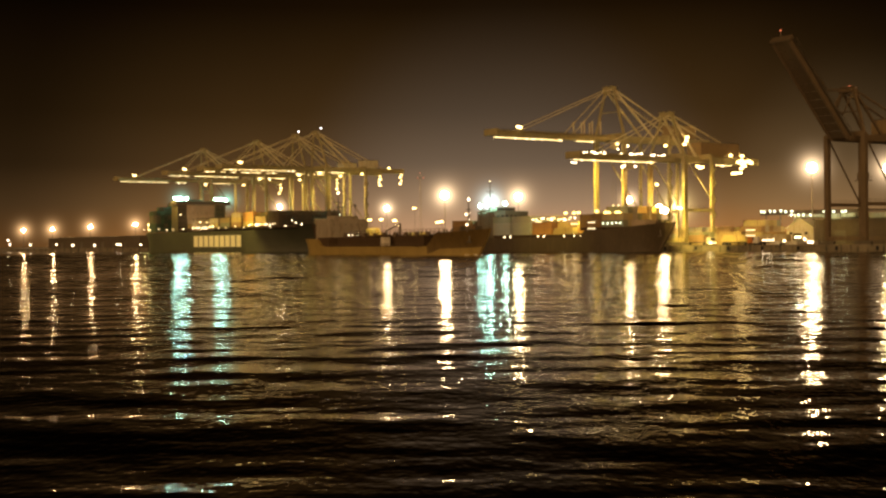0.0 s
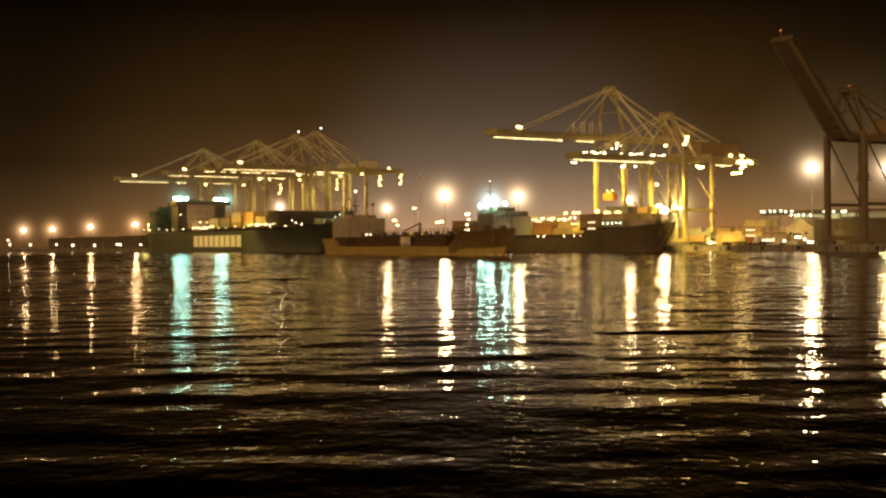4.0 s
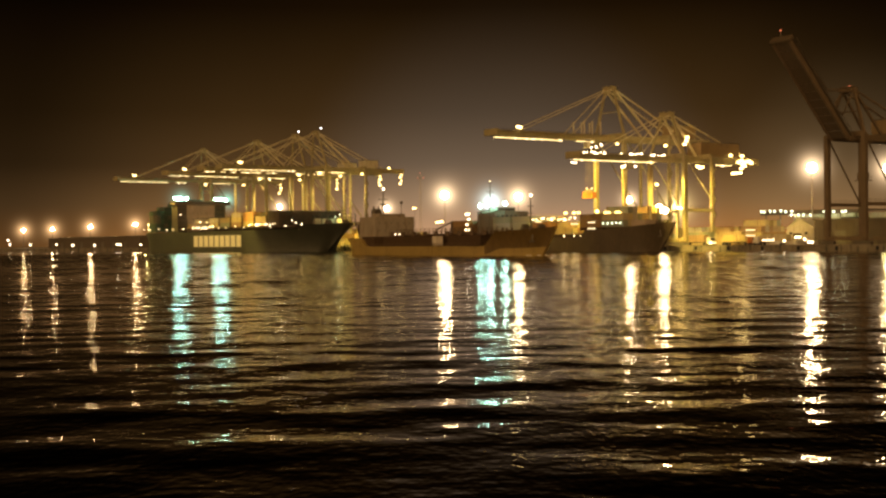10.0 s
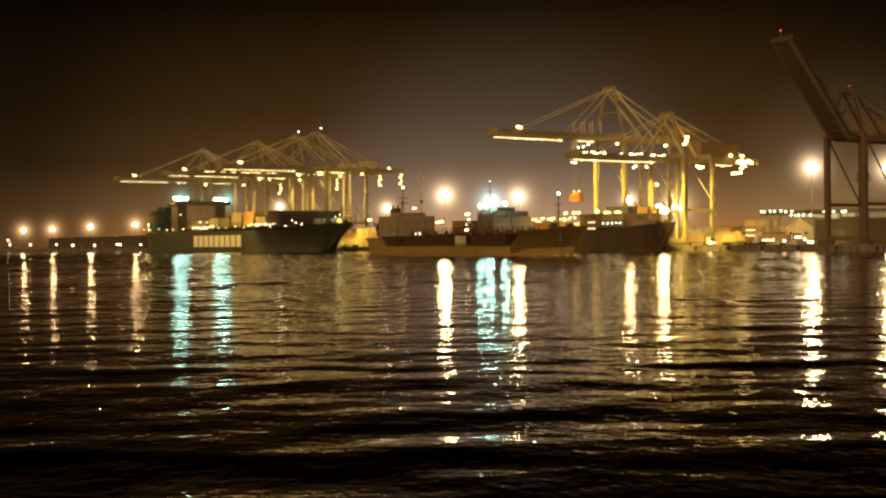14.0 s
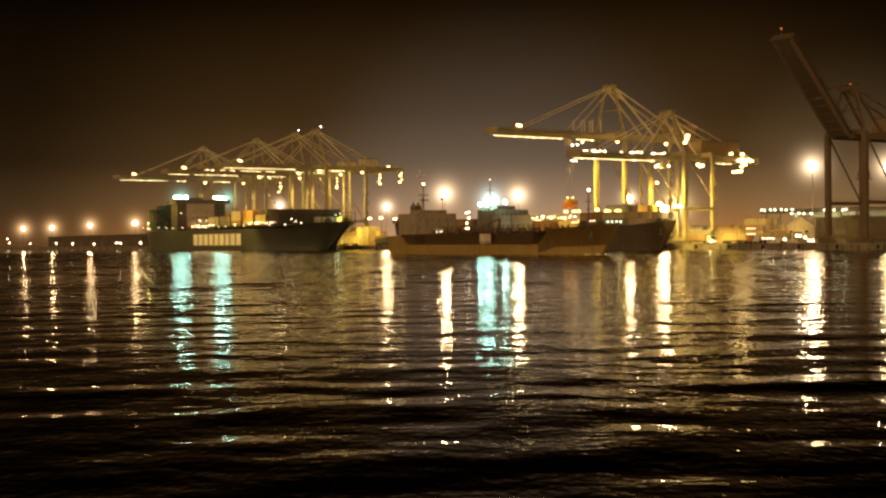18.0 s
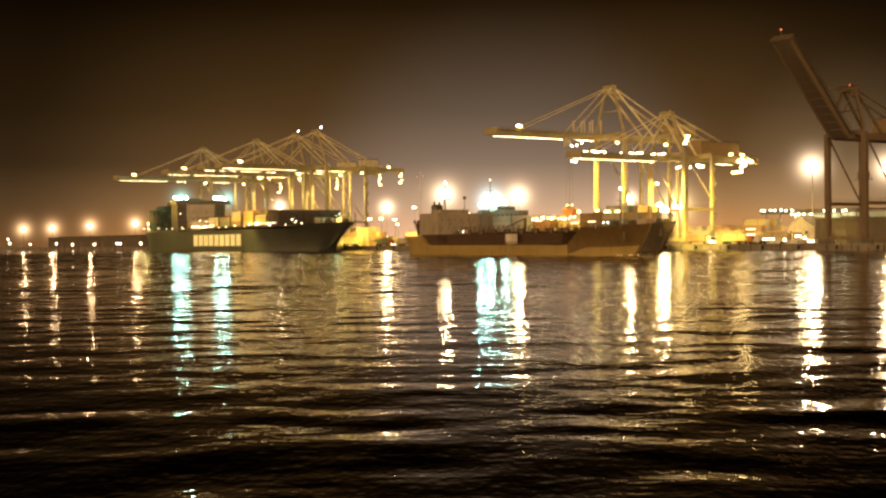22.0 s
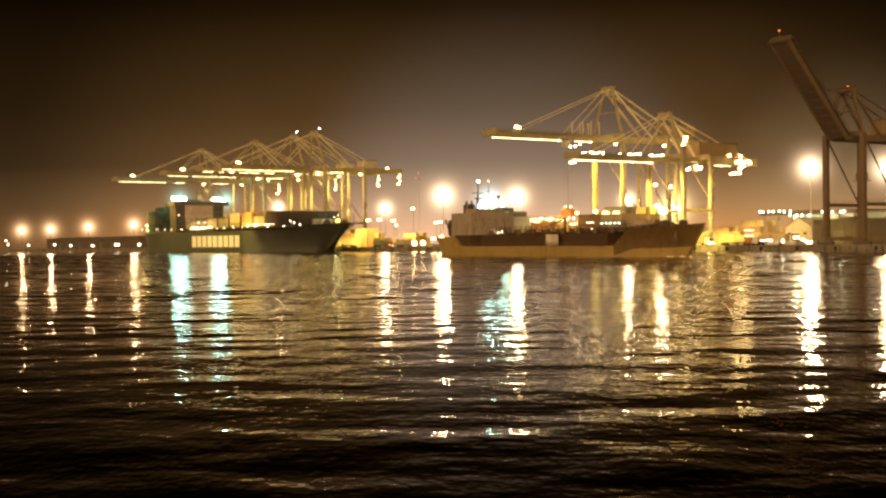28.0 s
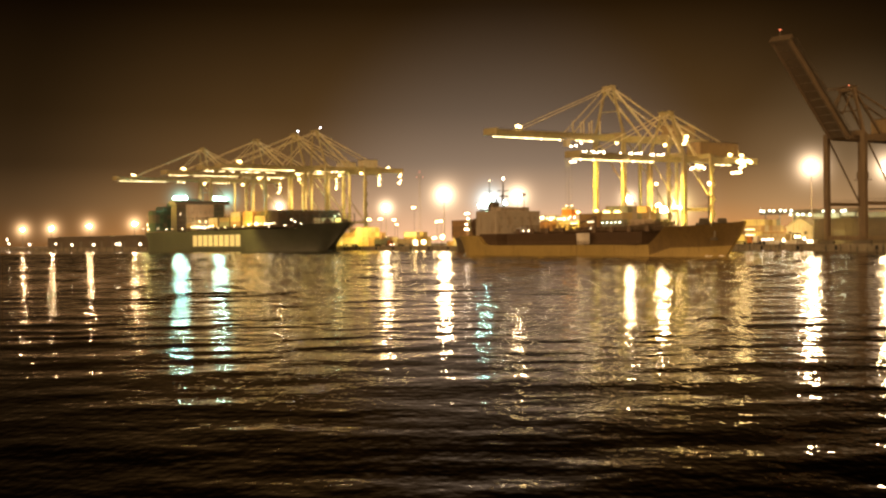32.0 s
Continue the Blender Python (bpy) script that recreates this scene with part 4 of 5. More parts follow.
    rod(bm, (0, 0, 0), (0, 0, 1.4), 0.75, sides=10)
    rod(bm, (0, 0, 1.4), (0, 0, 1.55), 0.9, sides=10)
    hatch = mesh_of("tank_hatch", bm, M_PIPE)
    bm = B()
    rod(bm, (0, 0, 0), (0, 0, 1.4), 0.16)
    rod(bm, (0, 0, 1.4), (0, 0, 1.7), 0.32)
    vent = mesh_of("tank_vent", bm, M_PIPE)
    for i in range(9):
        for y in (-6, 6):
            same_part("tank_hatch", hatch, ship, (16 + i * 8, y * 0.75, 6.6))
            same_part("tank_vent", vent, ship, (18 + i * 8, y * 0.6, 6.5))
    for i in range(7):
        bm = B()
        rod(bm, (44 + i * 1.7, -8.4, 6.9), (44 + i * 1.7, 8.4, 6.9), 0.2)
        part("manifold_pipe", bm, M_PIPE, ship)
    bm = B()
    box(bm, (56, -8.4, 4.8), (3.4, 2.2, 3.2))
    part("deck_locker", bm, M_WHITE, ship, "white painted deck locker", bevel=0.1)
    bm = B()
    box(bm, (50.5, -8.2, 4.6), (6.4, 2.0, 2.8))
    part("pump_house", bm, M_DECK, ship, "dark red-brown pump house", bevel=0.1)
    bm = B()
    rod(bm, (46, 3, 3.2), (46, 3, 11.5), 0.45)
    beam(bm, (46, 3, 11.3), (37, 1.5, 8.6), 0.4)
    beam(bm, (46, 3, 11.5), (40, 2, 9.5), 0.12)
    part("hose_crane", bm, M_PIPE, ship)
    # bulwark rail
    for y in (-1, 1):
        bm = B()
        for i in range(31):
            box(bm, (9 + i * 2.45, y * 9.7, 3.55), (0.08, 0.08, 1.1))
        for z in (3.5, 3.8, 4.1):
            box(bm, (46, y * 9.7, z), (75, 0.08, 0.08))
        part("railing", bm, M_PIPE, ship)
    bm = B()
    box(bm, (-8.6, -4.0, 9.2), (2.6, 4.4, 5.2))
    part("lifeboat", bm, M_DECK, ship, bevel=0.5)
    for y in (-6.4, -1.6):
        bm = B()
        beam(bm, (-7.6, y, 6.1), (-10.4, y, 12), 0.3)
        beam(bm, (-10.4, y, 12), (-11.2, y, 10.8), 0.3)
        part("davit", bm, M_DECK, ship)
    bm = B()
    for y in (-3, 3):
        rod(bm, (101, y - 1, 9.0), (101, y + 1, 9.0), 0.7, sides=12)
    box(bm, (101, 0, 8.2), (2.4, 8, 0.9))
    part("windlass", bm, M_STEEL, ship)
    bm = B()
    rod(bm, (0, 0, 0), (0, 0, 1.1), 0.3)
    bitt = mesh_of("bitt", bm, M_STEEL)
    for x in (90, 92, 95, 105):
        for y in (-4, 4):
            same_part("bitt", bitt, ship, (x, y, 7.6))
    bm = B()
    beam(bm, (105.6, -3.4, 6.4), (105.9, -3.8, 4.6), 0.4)
    box(bm, (105.8, -3.8, 4.4), (2.2, 0.5, 0.6))
    part("anchor", bm, M_STEEL, ship)
    for y in (0.0, 1.8, 3.6):
        same_part("deck_lamp", DOT_SMALL, ship, (9.3, y, 7.4))
        # broken water at the stem
    rng = random.Random(4)
    bm = B()
    bmesh.ops.create_icosphere(bm, subdivisions=1, radius=0.35, matrix=Matrix.Diagonal((1.6, 0.8, 0.6, 1)))
    foam = mesh_of("foam_patch", bm, M_FOAM)
    wave = new("bow_wave")
    wave.parent = ship
    wave["label"] = "white broken water at the stem"
    for k in range(22):
        d = rng.uniform(0, 1)
        size = rng.uniform(0.6, 1.3)
        same_part("foam_patch", foam, wave, (106.6 - d * 9, rng.choice((-1, 1)) * (0.5 + d * 3.4 + rng.uniform(-0.3, 0.3)), 0.1), Matrix.Diagonal((size, size, size * (1.3 - 0.8 * d), 1)))
    return ship


tanker = tanker_ship()


# ---- lamps on masts ----
def high_mast(place, size=1.0, label="tall steel mast with a crown of lit floodlights"):
    x, y, z = place
    ob = thing("floodlight_mast", pose(x, y, QUAY_Z), label, "light mast", "floodlight masts")
    top = z - QUAY_Z
    bm = B()
    rod(bm, (0, 0, 0), (0, 0, top + 1.2), 0.32, 0.16, 10)
    part("pole", bm, M_GREY, ob)
    bm = B()
    for k in range(24):
        a, b = 2 * math.pi * k / 24, 2 * math.pi * (k + 1) / 24
        beam(bm, (1.4 * size * math.cos(a), 1.4 * size * math.sin(a), top), (1.4 * size * math.cos(b), 1.4 * size * math.sin(b), top), 0.2)
    for k in range(4):
        a = math.pi * k / 2
        beam(bm, (0, 0, top), (1.4 * size * math.cos(a), 1.4 * size * math.sin(a), top), 0.15)
    part("ring", bm, M_STEEL, ob)
    same_part("lamp_crown", crown_mesh("lamp_crown", G_MAST, G_MAST_FRINGE, 1.35 * size, 1.9 * size, int(x * 10) % 97), ob, (0, 0, top))
    return ob


for place, size in MASTS:
    high_mast(place, size)


def street_lamp(place):
    x, y, z = place
    ob = thing("street_lamp", pose(x, y, QUAY_Z), "lit street lamp on a tall steel pole along the far quay", "street lamp", "street lamps on the far quay")
    top = z - QUAY_Z
    bm = B()
    rod(bm, (0, 0, 0), (0, 0, top), 0.3, 0.15)
    beam(bm, (-1.6, 0, top), (1.6, 0, top), 0.15)
    part("pole", bm, M_STEEL, ob)
    head = lamp_mesh("lamp_head", (1.5,), G_STREET, True)
    for k in range(4):
        same_part("lamp_head", head, ob, (0.95 * math.cos(k * math.pi / 2), 0.5 * (k % 2), top + 0.7 * math.sin(k * math.pi / 2)))


for t, z in STREET_LAMPS:
    street_lamp(spot_at(t, -30, z))
for t, z in ((809, 6.2), (815, 10), (749, 5.4), (679, 5.7), (639, 4.8), (589, 4.6), (541, 5.1), (534, 5.0), (494.6, 4.9)):
    p = spot_at(t, 1, z)
    ob = thing("bollard_lamp", pose(p.x, p.y, QUAY_Z), "small lit lamp post at the far quay edge", "lamp post", "lamp posts on the far quay")
    bm = B()
    rod(bm, (0, 0, 0), (0, 0, z - QUAY_Z), 0.12)
    part("pole", bm, M_STEEL, ob)
    bm = B()
    ball(bm, (0, 0, z - QUAY_Z), 0.62)
    part("lamp_head", bm, G_SMALL, ob)


# ---- sheds and yard stacks ----
def shed(t, s, long, deep, high, label, paint=M_SHED):
    ob = thing("warehouse", quay_pose(t, s, QUAY_Z), label, "warehouse")
    bm = B()
    box(bm, (0, 0, high / 2), (deep, long, high))
    w = part("wall", bm, paint, ob)
    bm = B()
    for i in range(int(long / 4)):
        box(bm, (deep / 2 + 0.05, -long / 2 + 2 + i * 4, high / 2), (0.1, 0.5, high - 0.4))
    part("cladding_rib", bm, paint, w)
    bm = B()
    box(bm, (0, 0, high + 0.2), (deep + 1.2, long + 1.2, 0.4))
    for k in range(int(long / 20)):
        box(bm, (0, -long / 2 + 10 + k * 20, high + 0.7), (deep * 0.5, 4, 0.8))
    part("roof", bm, M_STEEL, ob)
    for i in range(int(long / 24)):
        bm = B()
        box(bm, (deep / 2 + 0.1, -long / 2 + 12 + i * 24, 2.6), (0.16, 5, 5.2))
        part("door", bm, M_STEEL, ob)


shed(628, -22, 210, 24, 8.6, "long low dark warehouse along the far quay")
shed(-98.5, -57, 57, 24, 9.4, "dark brown clad warehouse behind the raised crane")


def gabled_shed(t, s, long, deep, eaves, ridge, label):
    """A clad shed whose gable end faces the water."""
    ob = thing("gabled_shed", quay_pose(t, s, QUAY_Z), label, "shed")
    bm = B()
    rows = []
    for x in (-deep / 2, deep / 2):
        rows.append([bm.verts.new((x, y, z)) for y, z in ((-long / 2, 0), (long / 2, 0), (long / 2, eaves), (0, ridge), (-long / 2, eaves))])
    for k in range(5):
        bm.faces.new((rows[0][k], rows[0][(k + 1) % 5], rows[1][(k + 1) % 5], rows[1][k]))
    bm.faces.new(rows[0][::-1])
    bm.faces.new(rows[1])
    bmesh.ops.recalc_face_normals(bm, faces=list(bm.faces))
    wall = part("wall", bm, M_GREY, ob)
    for side in (-1, 1):
        bm = B()
        slope = math.atan2(ridge - eaves, long / 2)
        box(bm, (0, side * long / 4, (eaves + ridge) / 2 + 0.2), (deep + 1.0, long / 2 / math.cos(slope) + 0.5, 0.25), Matrix.Rotation(-side * slope, 4, "X"))
        part("roof_slope", bm, M_HOUSE, ob)
    bm = B()
    for k in range(int(long / 1.2)):
        y = -long / 2 + 0.6 + k * 1.2
        high = eaves + (ridge - eaves) * (1 - abs(y) / (long / 2))
        box(bm, (deep / 2 + 0.04, y, high / 2), (0.08, 0.3, high - 0.2))
    part("cladding_rib", bm, M_GREY, wall)
    bm = B()
    box(bm, (deep / 2 + 0.1, -1.5, 2.2), (0.14, 4.2, 4.4))
    part("door", bm, M_STEEL, ob)
    for y in (-4.6, 3.0):
        bm = B()
        box(bm, (deep / 2 + 0.1, y, 4.4), (0.12, 1.2, 1.0))
        part("window", bm, M_GLASS, ob)


gabled_shed(-63, -53, 13, 16, 6.4, 10.2, "small pale gabled shed beside a dark warehouse")

yard_rng = random.Random(9)
for t, s, across, high in ((190, -9, 3, 3), (203, -9, 3, 4), (216, -9, 3, 4), (229, -9, 2, 3), (-42, -9, 3, 2), (-56, -11, 2, 2), (238, -30, 4, 3), (224, -24, 4, 3), (210, -26, 4, 2), (196, -36, 4, 3), (182, -55, 6, 2), (166, -48, 5, 3), (150, -55, 5, 2), (120, -60, 5, 3), (90, -60, 6, 3), (60, -62, 6, 3),
                           (30, -66, 6, 3), (8, -60, 5, 3), (-8, -58, 5, 3), (-22, -64, 6, 4), (-38, -58, 5, 2)):
    stack(quay_pose(t, s, QUAY_Z, 90), across, high, "yard", "containers in the yard", yard_rng, ragged=1, single=3 if t < 60 else 1)


def joined_boxes():
    """The containers that stand behind and within the stacks, in one mesh."""
    cube = np.array([(x, y, z) for x in (-6.09, 6.09) for y in (-1.2, 1.2) for z in (0, 2.58)])
    quads = ((0, 1, 3, 2), (4, 6, 7, 5), (0, 4, 5, 1), (2, 3, 7, 6), (1, 5, 7, 3), (0, 2, 6, 4))
    verts, faces = [], []
    for m in REST["rust"] + REST["yard"] + REST["pale"] + REST["brown"] + REST["dark"] + REST["green"]:
        n = len(verts)
        r, o = np.array(m.to_3x3()), np.array(m.translation)
        verts.extend((cube @ r.T + o).tolist())
        faces.extend([tuple(n + i for i in f) for f in quads])
    me = bpy.data.meshes.new("container_rows")
    me.from_pydata(verts, [], faces)
    me.materials.append(M_BOX_ISLAND)
    me.materials.append(M_BOX_GREEN_ISLAND)
    split = len(faces) - (len(REST["green"]) + len(REST["dark"])) * 6
    me.polygons.foreach_set("material_index", np.array([0 if i < split else 1 for i in range(len(faces))], dtype=np.int32))
    tagged(new("container_rows", me), "tightly stacked rows of painted steel shipping containers", "containers", kind="stuff")


joined_boxes()


# ---- further lamps on cranes, ships and in the yard ----
for p in ((-1.8, -8.6, 14.2), (-4.4, -8.2, 14.0), (-7.4, -8.0, 14.1), (-4.6, -8.6, 15.4)):
    same_part("floodlight", BURST, crane_low, p)
same_part("floodlight", FLOOD_BIG, crane_low, (0.9, 8.6, 14.4))
same_part("floodlight", FLOOD_BIG, crane_low, (0.9, 7.2, 14.6))
for first, last, n in ((36.0, 42.2, 5), (17.0, 23.2, 5), (5.0, 12.0, 5)):
    for k in range(n):
        same_part("floodlight", DOT_SMALL if k % 3 else DOT, crane_low, (first + (last - first) * k / (n - 1) + lamp_rng.uniform(-0.4, 0.4), 4.2, 36.9 - QUAY_Z + lamp_rng.uniform(-0.3, 0.3)))
for p in ((46, 36.8), (44.6, 36.9), (27.6, 36.9), (-5.6, 36.9), (-7.6, 44.4), (-7.0, 43.0), (-6.0, 41.6), (-13.2, 33.2), (-14.4, 32.6), (-15.6, 32.9)):
    same_part("floodlight", FLOOD_BIG if p[1] > 40 or p[1] < 34 else DOT_SMALL, crane_low, (p[0], 4.2, p[1] - QUAY_Z))
# lamps under and on the tip of the low boom
for x, y in ((45.6, -3.3), (44.6, -3.4), (43.4, -3.2)):
    same_part("floodlight", DOT_SMALL, crane_low, (x, y, 33.6 - QUAY_Z))
for y in (-2.6, -0.4):
    same_part("warning_lamp", DOT_RED_SMALL, crane_low, (47.6, y, 36.4 - QUAY_Z))
# the cluster under the landside end of the bridge
for s, z in ((-31.9, 38.0), (-38.5, 38.0), (-38.3, 36.2), (-38.7, 34.6), (-38.0, 33.0), (-37.6, 31.2), (-33.2, 30.8), (-35.4, 31.0), (-40.4, 35.6), (-42.6, 36.0), (-44.0, 35.4), (-36.4, 35.4), (-40.0, 34.0)):
    same_part("floodlight", FLOOD_BIG, crane_low, (s, 4.4, z - QUAY_Z))
tip = Vector((3, 0, 37.0 - QUAY_Z + 1.2)) + Vector((math.cos(radians(46)), 0, math.sin(radians(46)))) * 42.2
bm = B()
rod(bm, tip, tip + Vector((0, 0, 2.6)), 0.1)
rod(bm, (-2.4, 0, 54.6 - QUAY_Z), (-2.4, 0, 55.4 - QUAY_Z), 0.1)
part("lamp_post", bm, M_STEEL, crane_dark)
same_part("warning_lamp", DOT_RED, crane_dark, tip + Vector((0, 0, 2.8)))
same_part("warning_lamp", DOT_RED, crane_dark, (-2.4, 0, 55.6 - QUAY_Z))
BEACON = lamp_mesh("beacon", (0.8,), G_BEACON, True)
same_part("beacon", BEACON, far_cranes[0], (-1, 6.0, 69.0 - QUAY_Z))
same_part("beacon", BEACON, far_cranes[1], (-1, 4.0, 69.0 - QUAY_Z))


def pole_lamp(place, heads, label, glass=FLOOD_BIG):
    x, y, z = place
    ob = thing("yard_lamp", pose(x, y, QUAY_Z, 0, 0, OUT_DEG), label, "lamp post", "yard lamps")
    bm = B()
    rod(bm, (0, 0, 0), (0, 0, z - QUAY_Z), 0.15, 0.09)
    beam(bm, (0, -heads * 0.9, z - QUAY_Z - 0.6), (0, heads * 0.9, z - QUAY_Z - 0.6), 0.16)
    part("pole", bm, M_STEEL, ob)
    for k in range(heads):
        same_part("lamp_head", glass, ob, (0.5, (k - (heads - 1) / 2) * 1.9, z - QUAY_Z))


pole_lamp(spot_at(10, -40, 28.6), 1, "single lit lamp on a slim pole between crane legs")
for t, s, z, n in ((275, -58, 18.4, 2), (262, -58, 18.4, 2), (250, -60, 17.6, 2), (247, -60, 14.8, 1), (202, -60, 16.0, 2), (206, -60, 15.6, 1), (212, -30, 7.0, 2), (158, -25, 6.4, 2)):
    pole_lamp(spot_at(t, s, z), n, "lit yard floodlight on a steel pole beside container stacks")
pole_lamp(Vector((-18.3, 850, 26.9)), 2, "lit floodlight pair on a tall distant pole")


def radio_mast():
    ob = thing("lattice_mast", pose(-15.4, 900, QUAY_Z), "distant slim lattice mast with red warning lights", "mast")
    bm = B()
    for x, y in ((-1, -1), (1, -1), (1, 1), (-1, 1)):
        beam(bm, (x, y, 0), (x * 0.4, y * 0.4, 50), 0.12)
    for k in range(12):
        w = 1 - 0.6 * k / 12
        beam(bm, (-w, -w, k * 4), (w, -w, k * 4 + 4), 0.07)
        beam(bm, (w, -w, k * 4), (-w, -w, k * 4 + 4), 0.07)
    part("lattice", bm, M_GREY, ob)
    for p in ((-2, -1.2, 47.5), (2.2, -1.2, 47.5), (0, 0, 51)):
        same_part("warning_lamp", DOT_RED, ob, p)
    bm = B()
    beam(bm, (-2.4, -1.2, 47), (2.6, -1.2, 47), 0.2)
    part("cross_arm", bm, M_STEEL, ob)


radio_mast()


def lit_shed():
    """An open terminal shed with a row of halide lamps under its eaves."""
    ob = thing("terminal_shed", quay_pose(-28, -92, QUAY_Z), "open steel terminal shed with greenish lamps under the eaves", "shed")
    for i in range(7):
        bm = B()
        beam(bm, (4, -19 + i * 8, 0), (4, -19 + i * 8, 13.2), 0.4)
        part("post", bm, M_STEEL, ob)
    bm = B()
    box(bm, (-6, 5, 14.2), (22, 52, 0.8))
    box(bm, (5.2, 5, 13.4), (0.3, 52, 1.4))
    part("roof", bm, M_SHED, ob)
    bm = B()
    box(bm, (-16, 5, 6.6), (0.4, 50, 13.2))
    part("back_wall", bm, M_HOUSE, ob)
    lamp = lamp_mesh("shed_lamp", (0.9,), G_SHED, True)
    for y, z in ((-20, 14.5), (-18.4, 14.3), (-15, 14.5), (-12.6, 14.4), (-9, 14.5), (-6.4, 14.2), (-3, 14.2), (-3.4, 12.6), (0.6, 12.5), (3.2, 12.4), (7, 12.3), (14, 13.6), (15.6, 13.2), (19, 13.5), (23.4, 13.4), (25, 13.6)):
        same_part("shed_lamp", lamp, ob, (5.9, y, z))


lit_shed()
light("shed_light", spot_at(-26, -90, 14.6), 9000, (0.85, 1.0, 0.75), 0.6)

def work_lamp(t, s, z, n, tube=False, head=None):
    ob = thing("work_lamp", quay_pose(t, s, QUAY_Z), "small bright work lamps on a low stand on the quay", "lamp", "work lamps on the quay")
    top = z - QUAY_Z
    bm = B()
    rod(bm, (0, 0, 0), (0, 0, top), 0.08)
    box(bm, (0, 0, 0.06), (0.9, 0.9, 0.12))
    beam(bm, (-0.1, -n * 0.5, top), (-0.1, n * 0.5, top), 0.1)
    part("stand", bm, M_STEEL, ob)
    if tube:
        for k in range(2):
            same_part("tube_lamp", WORK_TUBE, ob, (0.2, 0, top - k * 2.0))
    else:
        for k in range(n):
            same_part("lamp_head", head or (DOT_SMALL if n > 2 else DOT), ob, (0.2, (k - (n - 1) / 2) * 1.5, top + 0.3))


WORK_FLOOD = lamp_mesh("lamp_head", (2.2,), G_FLOOD, True)
WORK_TUBE = lamp_mesh("tube_lamp", (0.3, 4.2, 0.42), G_TUBE)
for row in ((-84.7, -1, 3.7, 4), (-92, -1, 3.4, 1), (-98, -1, 4.6, 2), (-101, -1, 3.9, 1), (-103.5, -1, 2.9, 2), (-57, -1, 2.9, 1), (-76.6, -1, 7.7, 4, True), (142.1, -2, 4.0, 1, False, WORK_FLOOD), (134.6, -2, 4.0, 1, False, WORK_FLOOD), (118.5, -2, 6.4, 1, False, WORK_FLOOD)):
    work_lamp(*row)

# ---- trucks on the quay ----
def truck(t, s, turn, cab_paint):
    ob = thing("container_truck", quay_pose(t, s, QUAY_Z, turn), "yard tractor with a container trailer on the lit quay", "truck", "trucks on the quay")
    bm = B()
    box(bm, (7.6, 0, 2.0), (2.2, 2.4, 2.4))
    box(bm, (8.3, 0, 1.3), (1.6, 2.4, 1.2))
    cab = part("cab", bm, cab_paint, ob, bevel=0.12)
    bm = B()
    box(bm, (8.72, 0, 2.4), (0.06, 2.1, 1.0))
    part("windscreen", bm, M_GLASS, cab)
    bm = B()
    box(bm, (0.4, 0, 1.15), (13.0, 1.0, 0.35))
    for x in (-5.5, 0, 5.5):
        box(bm, (x, 0, 1.3), (0.3, 2.4, 0.2))
    part("chassis", bm, M_STEEL, ob)
    bm = B()
    rod(bm, (0, -0.18, 0), (0, 0.18, 0), 0.5, sides=14)
    wheel = mesh_of("wheel", bm, M_RUBBER)
    for x in (-5.4, -4.1, 5.4, 8.2):
        for y in (-1.05, 1.05):
            same_part("wheel", wheel, ob, (x, y, 0.5))
    body = new("container_body", BOX40_YARD)
    body.parent = ob
    body.matrix_basis = Matrix.Translation((-0.4, 0, 1.42))
    for y in (-0.9, 0.9):
        same_part("headlamp", HEADLAMP, ob, (9.15, y, 1.0))


HEADLAMP = lamp_mesh("headlamp", (0.4,), G_SMALL, True)
for t, s, turn, paint in ((-46, -4.5, 90, M_WHITE), (-66, -5, 90, M_ORANGE), (-84, -5, -90, M_WHITE), (-30, -22, 90, M_WHITE), (160, -8, 90, M_WHITE), (176, -4, 90, M_ORANGE), (209, -4, -90, M_WHITE)):
    truck(t, s, turn, paint)

# ---- hatch covers laid down on the quay ----
bm = B()
box(bm, (0, 0, 0.4), (12.4, 13.0, 0.8))
bmesh.ops.bevel(bm, geom=list(bm.edges), offset=0.12, segments=1, affect="EDGES")
bmesh.ops.recalc_face_normals(bm, faces=list(bm.faces))
cover = mesh_of("laid_hatch_cover", bm, M_HOUSE)
for t, s, n in ((176, -12, 3), (-72, -14, 4), (-88, -10, 2)):
    for k in range(n):
        ob = new("laid_hatch_cover", cover)
        ob.matrix_basis = quay_pose(t, s, QUAY_Z + k * 0.82, 3 * (k % 2))
        tagged(ob, "pale steel hatch cover stacked flat on the quay", "hatch cover", "hatch covers on the quay")

# ---- large lights of the terminal ----
light("deck_floodlight", spot_at(395 - 84, 24 + 17, 16.8), 9500, (1.0, 0.76, 0.46), 0.5, spot_at(395 - 61, 24, 21), 75)
light("after_deck_light", spot_at(395 - 10.5, 24 + 18.5, 17.5), 900, SODIUM, 0.4)
light("forecastle_light", spot_at(395 - 199, 24 - 12, 18.0), 420, (0.35, 1.0, 0.75), 0.4)
light("halide_light", spot_at(79 - 40, 27, 22.5), 4800, (0.85, 1.0, 0.9), 0.8, spot_at(79 - 50, 22, 8), 110)
for t in (238, 262, 311, 388):
    light("crane_floodlight", spot_at(t, -7, 43), 66000, (1.0, 0.8, 0.3), 1.0, spot_at(t + 12, -26, 18), 130)
for t in (250, 290, 335, 388):
    light("boom_floodlight", spot_at(t, 57, 43), 70000, SODIUM, 1.0, spot_at(t, 36, 2), 80)
light("deck_floodlight", spot_at(236, 51, 43), 230000, SODIUM, 1.0, spot_at(228, 38, 16), 70, 1.0)
light("crane_floodlight", spot_at(0, 16, 43), 125000, SODIUM, 1.0, spot_at(0, -14, 0), 95)
